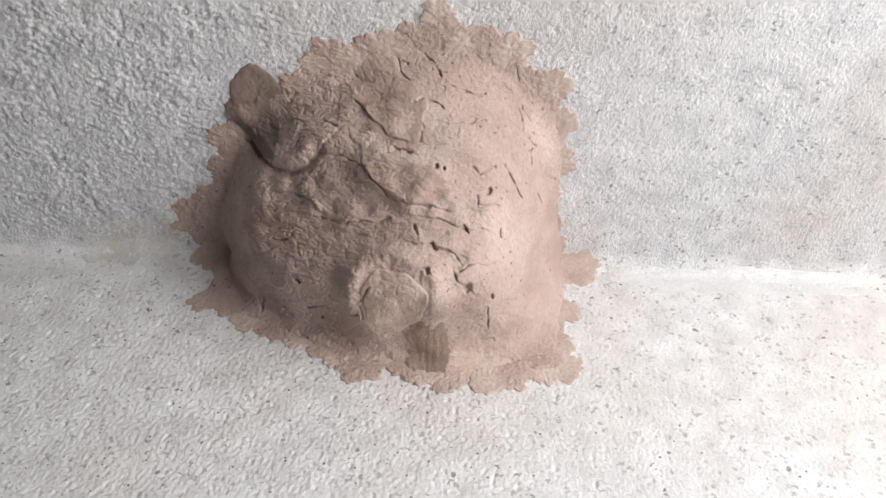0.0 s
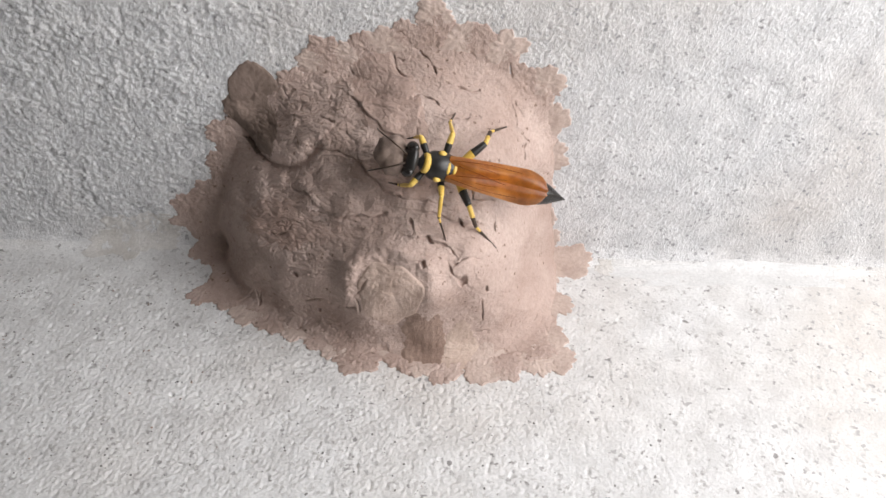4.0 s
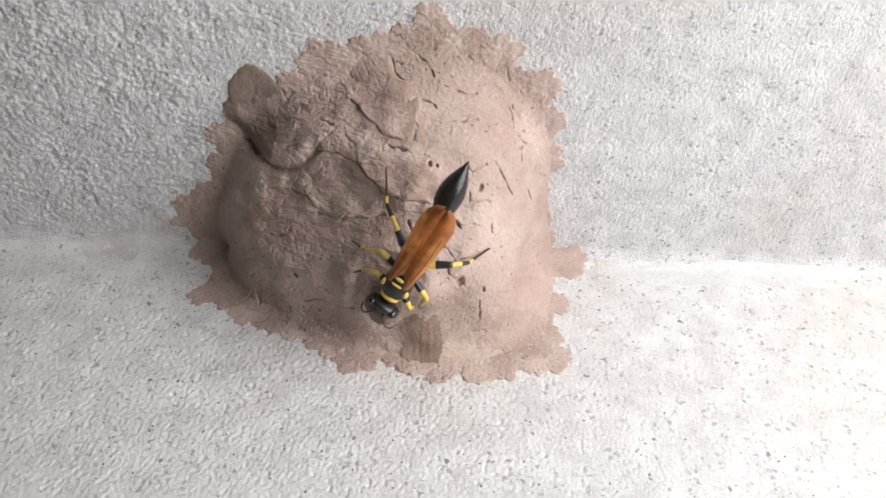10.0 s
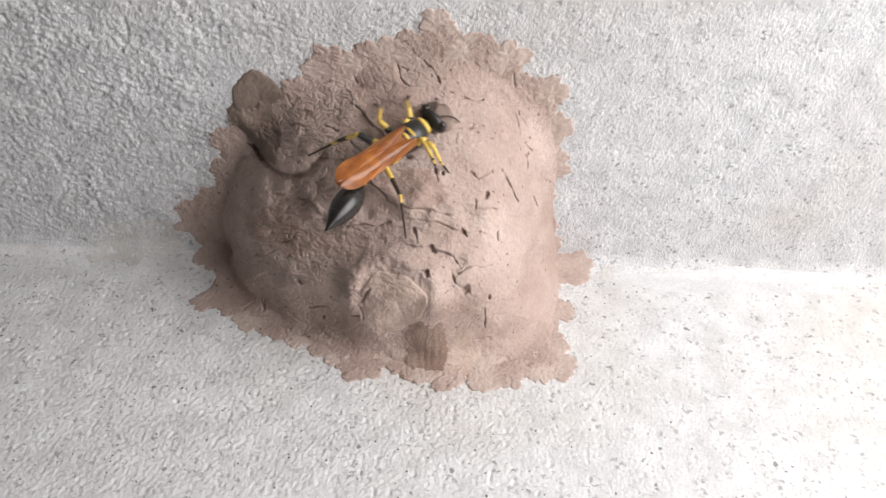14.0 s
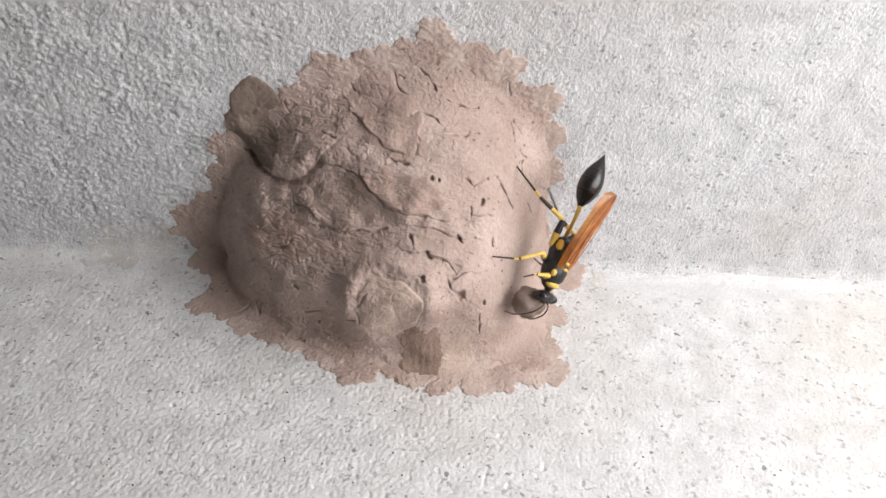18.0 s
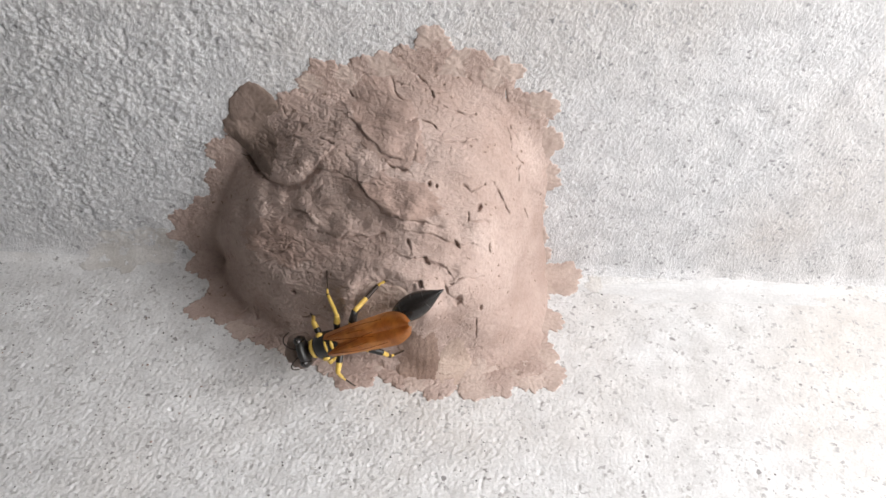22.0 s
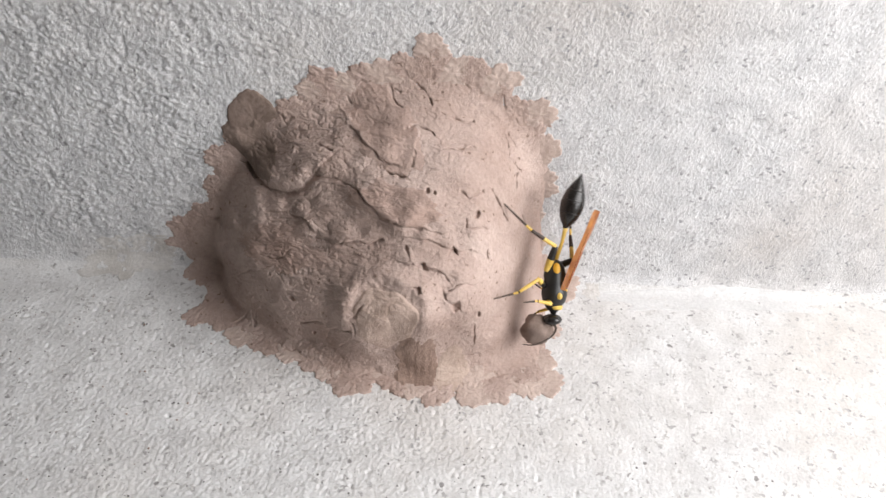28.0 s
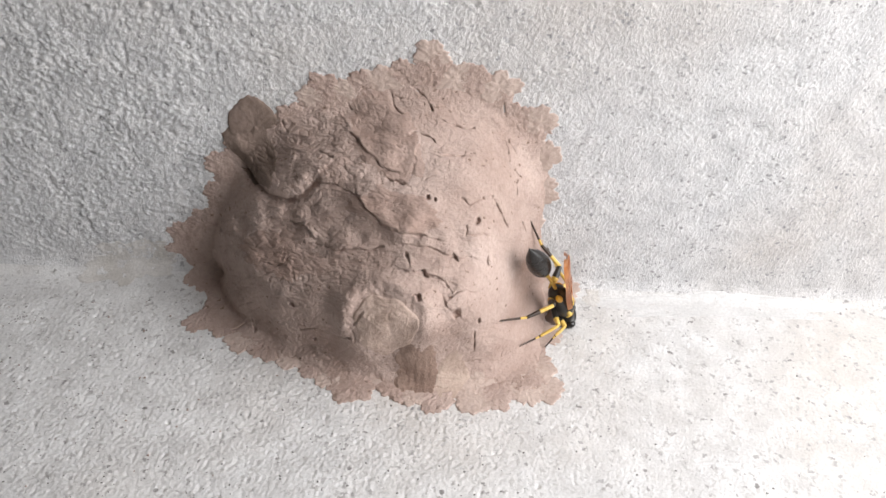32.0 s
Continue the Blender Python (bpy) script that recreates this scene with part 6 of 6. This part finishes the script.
    walk(LEGS["hind_left"], [
        (0.000, pose(-0.00200, 0.00075, -0.00085, -4, 2, 22)), (0.200, pose(-0.00200, 0.00075, -0.00085, -4, 2, 22)), (0.400, pose(-0.00200, 0.00075, -0.00085, -4, 2, 22)),
        (0.500, pose(-0.00200, 0.00075, -0.00085, -4, 2, 22)), (0.600, pose(-0.00200, 0.00075, -0.00085, -4, 2, 22)), (0.700, pose(-0.00200, 0.00075, -0.00085, -4, 2, 22)),
        (0.800, pose(-0.00200, 0.00075, -0.00085, -4, 2, 22)), (0.900, pose(-0.00200, 0.00075, -0.00085, -4, 2, 22)), (1.000, pose(-0.00200, 0.00075, -0.00085, -4, 2, 22)),
        (1.050, pose(-0.00200, 0.00075, -0.00085, -2, -2, 1)), (1.100, pose(-0.00200, 0.00075, -0.00085, 3, 5, 4)), (1.300, pose(-0.00200, 0.00075, -0.00085, 0, 3, 9)),
        (1.500, pose(-0.00200, 0.00075, -0.00085, 10, 1, -34)), (1.600, pose(-0.00200, 0.00075, -0.00085, -5, -7, -7)), (1.700, pose(-0.00200, 0.00075, -0.00085, -6, -16, -11)),
        (1.800, pose(-0.00200, 0.00075, -0.00085, -14, -24, -7)), (2.000, pose(-0.00200, 0.00075, -0.00085, -5, 1, 54)), (2.200, pose(-0.00200, 0.00075, -0.00085, -18, -15, 21)),
        (2.400, pose(-0.00200, 0.00075, -0.00085, -15, -6, 20)), (2.600, pose(-0.00200, 0.00075, -0.00085, -14, -22, 0)), (2.800, pose(-0.00200, 0.00075, -0.00085, -10, -34, -24)),
        (3.000, pose(-0.00200, 0.00075, -0.00085, -12, -7, 17)), (3.200, pose(-0.00200, 0.00075, -0.00085, -7, -27, -16)), (3.400, pose(-0.00200, 0.00075, -0.00085, -8, -18, -4)),
        (3.500, pose(-0.00200, 0.00075, -0.00085, -4, -5, 3)), (4.000, pose(-0.00200, 0.00075, -0.00085, 2, 3, -9)), (4.800, pose(-0.00200, 0.00075, -0.00085, -5, -11, -6)),
        (5.500, pose(-0.00200, 0.00075, -0.00085, -8, -6, 4)), (6.000, pose(-0.00200, 0.00075, -0.00085, 3, -46, -10)), (6.200, pose(-0.00200, 0.00075, -0.00085, -19, -24, 9)),
        (6.500, pose(-0.00200, 0.00075, -0.00085, -24, -32, 11)), (6.800, pose(-0.00200, 0.00075, -0.00085, -3, -7, -4)), (7.000, pose(-0.00200, 0.00075, -0.00085, -7, -14, -3)),
        (7.200, pose(-0.00200, 0.00075, -0.00085, -18, -23, 8)), (7.300, pose(-0.00200, 0.00075, -0.00085, -16, -18, 9)), (7.500, pose(-0.00200, 0.00075, -0.00085, -19, -24, 7)),
        (7.700, pose(-0.00200, 0.00075, -0.00085, -11, -12, 4)), (8.000, pose(-0.00200, 0.00075, -0.00085, 29, -17, 8)), (8.200, pose(-0.00200, 0.00075, -0.00085, -9, -10, 4)),
        (8.500, pose(-0.00200, 0.00075, -0.00085, -15, -13, 10)), (9.000, pose(-0.00200, 0.00075, -0.00085, -1, -31, -35)), (9.500, pose(-0.00200, 0.00075, -0.00085, -19, -24, 10)),
        (10.000, pose(-0.00200, 0.00075, -0.00085, -9, -51, -5)), (10.500, pose(-0.00200, 0.00075, -0.00085, -29, -25, 20)), (11.000, pose(-0.00200, 0.00075, -0.00085, -15, -16, 17)),
        (11.500, pose(-0.00200, 0.00075, -0.00085, -7, -10, 5)), (11.733, pose(-0.00200, 0.00075, -0.00085, -44, 9, -12)), (12.000, pose(-0.00200, 0.00075, -0.00085, -86, 12, -38)),
        (12.267, pose(-0.00200, 0.00075, -0.00085, -43, 13, -12)), (12.500, pose(-0.00200, 0.00075, -0.00085, -5, -3, 8)), (13.000, pose(-0.00200, 0.00075, -0.00085, -6, 3, 27)),
        (13.500, pose(-0.00200, 0.00075, -0.00085, -30, -20, 31)), (14.000, pose(-0.00200, 0.00075, -0.00085, -9, -27, -13)), (14.500, pose(-0.00200, 0.00075, -0.00085, -8, -7, 3)),
        (15.000, pose(-0.00200, 0.00075, -0.00085, 19, 26, 3)), (15.600, pose(-0.00200, 0.00075, -0.00085, 47, 48, 38)), (16.500, pose(-0.00200, 0.00075, -0.00085, 30, 33, 18)),
        (17.000, pose(-0.00200, 0.00075, -0.00085, 22, 4, 35)), (17.500, pose(-0.00200, 0.00075, -0.00085, 12, 19, 12)), (18.000, pose(-0.00200, 0.00075, -0.00085, -16, -17, 8)),
        (18.500, pose(-0.00200, 0.00075, -0.00085, -33, -27, 24)), (19.000, pose(-0.00200, 0.00075, -0.00085, -16, -33, -2)), (19.500, pose(-0.00200, 0.00075, -0.00085, -16, -25, -1)),
        (20.000, pose(-0.00200, 0.00075, -0.00085, -5, -62, -11)), (20.500, pose(-0.00200, 0.00075, -0.00085, -20, -19, 15)), (21.000, pose(-0.00200, 0.00075, -0.00085, 10, -25, -3)),
        (21.500, pose(-0.00200, 0.00075, -0.00085, -21, -19, 15)), (22.000, pose(-0.00200, 0.00075, -0.00085, -27, -64, 26)), (22.500, pose(-0.00200, 0.00075, -0.00085, -18, -16, 16)),
        (23.000, pose(-0.00200, 0.00075, -0.00085, -18, -16, 13)), (23.500, pose(-0.00200, 0.00075, -0.00085, -11, -21, -4)), (24.000, pose(-0.00200, 0.00075, -0.00085, -30, -4, -4)),
        (24.500, pose(-0.00200, 0.00075, -0.00085, 2, 1, -6)), (25.000, pose(-0.00200, 0.00075, -0.00085, 45, -17, -30)), (25.500, pose(-0.00200, 0.00075, -0.00085, 6, 10, -14)),
        (26.200, pose(-0.00200, 0.00075, -0.00085, -8, -7, 1)), (26.900, pose(-0.00200, 0.00075, -0.00085, 20, 19, 14)), (27.500, pose(-0.00200, 0.00075, -0.00085, 14, 20, 10)),
        (27.800, pose(-0.00200, 0.00075, -0.00085, 6, 10, 3)), (28.000, pose(-0.00200, 0.00075, -0.00085, 35, 6, 11)), (28.500, pose(-0.00200, 0.00075, -0.00085, -16, -35, -10)),
        (29.000, pose(-0.00200, 0.00075, -0.00085, -30, -33, 20)), (29.500, pose(-0.00200, 0.00075, -0.00085, 4, 0, -27)), (30.000, pose(-0.00200, 0.00075, -0.00085, -4, -17, 20)),
        (30.500, pose(-0.00200, 0.00075, -0.00085, -7, -12, -1)), (31.000, pose(-0.00200, 0.00075, -0.00085, -11, 16, 7)), (31.500, pose(-0.00200, 0.00075, -0.00085, -8, 5, 40)),
        (32.000, pose(-0.00200, 0.00075, -0.00085, -22, 18, -15)),
    ])
    walk(LEGS["hind_right"], [
        (0.000, pose(-0.00200, -0.00075, -0.00085, 4, 2, -22)), (0.200, pose(-0.00200, -0.00075, -0.00085, 4, 2, -22)), (0.400, pose(-0.00200, -0.00075, -0.00085, 4, 2, -22)),
        (0.500, pose(-0.00200, -0.00075, -0.00085, 4, 2, -22)), (0.600, pose(-0.00200, -0.00075, -0.00085, 4, 2, -22)), (0.700, pose(-0.00200, -0.00075, -0.00085, 4, 2, -22)),
        (0.800, pose(-0.00200, -0.00075, -0.00085, 4, 2, -22)), (0.900, pose(-0.00200, -0.00075, -0.00085, 4, 2, -22)), (1.000, pose(-0.00200, -0.00075, -0.00085, 4, 2, -22)),
        (1.050, pose(-0.00200, -0.00075, -0.00085, 15, -21, -4)), (1.100, pose(-0.00200, -0.00075, -0.00085, 2, -2, -4)), (1.300, pose(-0.00200, -0.00075, -0.00085, 3, -1, -9)),
        (1.500, pose(-0.00200, -0.00075, -0.00085, 24, -13, -1)), (1.600, pose(-0.00200, -0.00075, -0.00085, 2, -1, -1)), (1.700, pose(-0.00200, -0.00075, -0.00085, 4, -0, -16)),
        (1.800, pose(-0.00200, -0.00075, -0.00085, -31, 36, -7)), (2.000, pose(-0.00200, -0.00075, -0.00085, -6, 9, -3)), (2.200, pose(-0.00200, -0.00075, -0.00085, -2, -4, 10)),
        (2.400, pose(-0.00200, -0.00075, -0.00085, 5, -14, 9)), (2.600, pose(-0.00200, -0.00075, -0.00085, 8, 0, -15)), (2.800, pose(-0.00200, -0.00075, -0.00085, 3, -1, 4)),
        (3.000, pose(-0.00200, -0.00075, -0.00085, -11, -19, -4)), (3.200, pose(-0.00200, -0.00075, -0.00085, 32, -44, -8)), (3.400, pose(-0.00200, -0.00075, -0.00085, 37, -30, -33)),
        (3.500, pose(-0.00200, -0.00075, -0.00085, 23, -22, -12)), (4.000, pose(-0.00200, -0.00075, -0.00085, 10, -16, 2)), (4.800, pose(-0.00200, -0.00075, -0.00085, 18, -27, -1)),
        (5.500, pose(-0.00200, -0.00075, -0.00085, 22, -21, -15)), (6.000, pose(-0.00200, -0.00075, -0.00085, -3, -51, -20)), (6.200, pose(-0.00200, -0.00075, -0.00085, 10, -14, -3)),
        (6.500, pose(-0.00200, -0.00075, -0.00085, 23, -26, -14)), (6.800, pose(-0.00200, -0.00075, -0.00085, -1, -1, 5)), (7.000, pose(-0.00200, -0.00075, -0.00085, -9, -27, 10)),
        (7.200, pose(-0.00200, -0.00075, -0.00085, -3, 4, 8)), (7.300, pose(-0.00200, -0.00075, -0.00085, 2, 3, 3)), (7.500, pose(-0.00200, -0.00075, -0.00085, 26, -33, -10)),
        (7.700, pose(-0.00200, -0.00075, -0.00085, 28, -29, -18)), (8.000, pose(-0.00200, -0.00075, -0.00085, 0, -22, -4)), (8.200, pose(-0.00200, -0.00075, -0.00085, 10, -13, 1)),
        (8.500, pose(-0.00200, -0.00075, -0.00085, 15, -15, -11)), (9.000, pose(-0.00200, -0.00075, -0.00085, 12, -21, 4)), (9.500, pose(-0.00200, -0.00075, -0.00085, 18, -21, -10)),
        (10.000, pose(-0.00200, -0.00075, -0.00085, -21, -36, 17)), (10.500, pose(-0.00200, -0.00075, -0.00085, 15, -19, -10)), (10.733, pose(-0.00200, -0.00075, -0.00085, 39, 13, 5)),
        (11.000, pose(-0.00200, -0.00075, -0.00085, 76, 33, 37)), (11.267, pose(-0.00200, -0.00075, -0.00085, 34, 20, 8)), (11.500, pose(-0.00200, -0.00075, -0.00085, 4, -6, -5)),
        (12.000, pose(-0.00200, -0.00075, -0.00085, 71, 35, 40)), (12.500, pose(-0.00200, -0.00075, -0.00085, -14, 22, -7)), (13.000, pose(-0.00200, -0.00075, -0.00085, -51, 15, 16)),
        (13.500, pose(-0.00200, -0.00075, -0.00085, 0, -0, -1)), (14.000, pose(-0.00200, -0.00075, -0.00085, -73, -10, 29)), (14.267, pose(-0.00200, -0.00075, -0.00085, -31, -18, 11)),
        (14.500, pose(-0.00200, -0.00075, -0.00085, 12, -12, -7)), (15.000, pose(-0.00200, -0.00075, -0.00085, 1, -6, 3)), (15.600, pose(-0.00200, -0.00075, -0.00085, -3, 4, -1)),
        (16.500, pose(-0.00200, -0.00075, -0.00085, 7, -12, 1)), (17.000, pose(-0.00200, -0.00075, -0.00085, -38, -40, 5)), (17.500, pose(-0.00200, -0.00075, -0.00085, 13, -19, -3)),
        (18.000, pose(-0.00200, -0.00075, -0.00085, -32, -45, -10)), (18.500, pose(-0.00200, -0.00075, -0.00085, 16, -20, 3)), (19.000, pose(-0.00200, -0.00075, -0.00085, -32, -47, -12)),
        (19.500, pose(-0.00200, -0.00075, -0.00085, -1, 4, 12)), (20.000, pose(-0.00200, -0.00075, -0.00085, -19, -32, -3)), (20.500, pose(-0.00200, -0.00075, -0.00085, -28, 6, 20)),
        (21.000, pose(-0.00200, -0.00075, -0.00085, -2, -3, -5)), (21.500, pose(-0.00200, -0.00075, -0.00085, 3, -5, 4)), (22.000, pose(-0.00200, -0.00075, -0.00085, -5, -6, -3)),
        (22.500, pose(-0.00200, -0.00075, -0.00085, -4, 3, 7)), (23.000, pose(-0.00200, -0.00075, -0.00085, 25, 26, 14)), (23.500, pose(-0.00200, -0.00075, -0.00085, -11, 9, 8)),
        (24.000, pose(-0.00200, -0.00075, -0.00085, 11, 3, -13)), (24.500, pose(-0.00200, -0.00075, -0.00085, -10, 13, 7)), (25.000, pose(-0.00200, -0.00075, -0.00085, -22, -50, 7)),
        (25.500, pose(-0.00200, -0.00075, -0.00085, 20, -26, -1)), (26.200, pose(-0.00200, -0.00075, -0.00085, 28, -21, -28)), (26.900, pose(-0.00200, -0.00075, -0.00085, 11, -4, -23)),
        (27.500, pose(-0.00200, -0.00075, -0.00085, 7, 3, -19)), (27.800, pose(-0.00200, -0.00075, -0.00085, -2, 1, 4)), (28.000, pose(-0.00200, -0.00075, -0.00085, -20, -34, -8)),
        (28.500, pose(-0.00200, -0.00075, -0.00085, 12, -26, -0)), (29.000, pose(-0.00200, -0.00075, -0.00085, -24, -42, -6)), (29.500, pose(-0.00200, -0.00075, -0.00085, 8, -15, 9)),
        (30.000, pose(-0.00200, -0.00075, -0.00085, -24, -19, -29)), (30.500, pose(-0.00200, -0.00075, -0.00085, -13, 19, 2)), (31.000, pose(-0.00200, -0.00075, -0.00085, -19, -37, -2)),
        (31.500, pose(-0.00200, -0.00075, -0.00085, -15, -35, 41)), (32.000, pose(-0.00200, -0.00075, -0.00085, -7, -28, 5)),
    ])


motions()
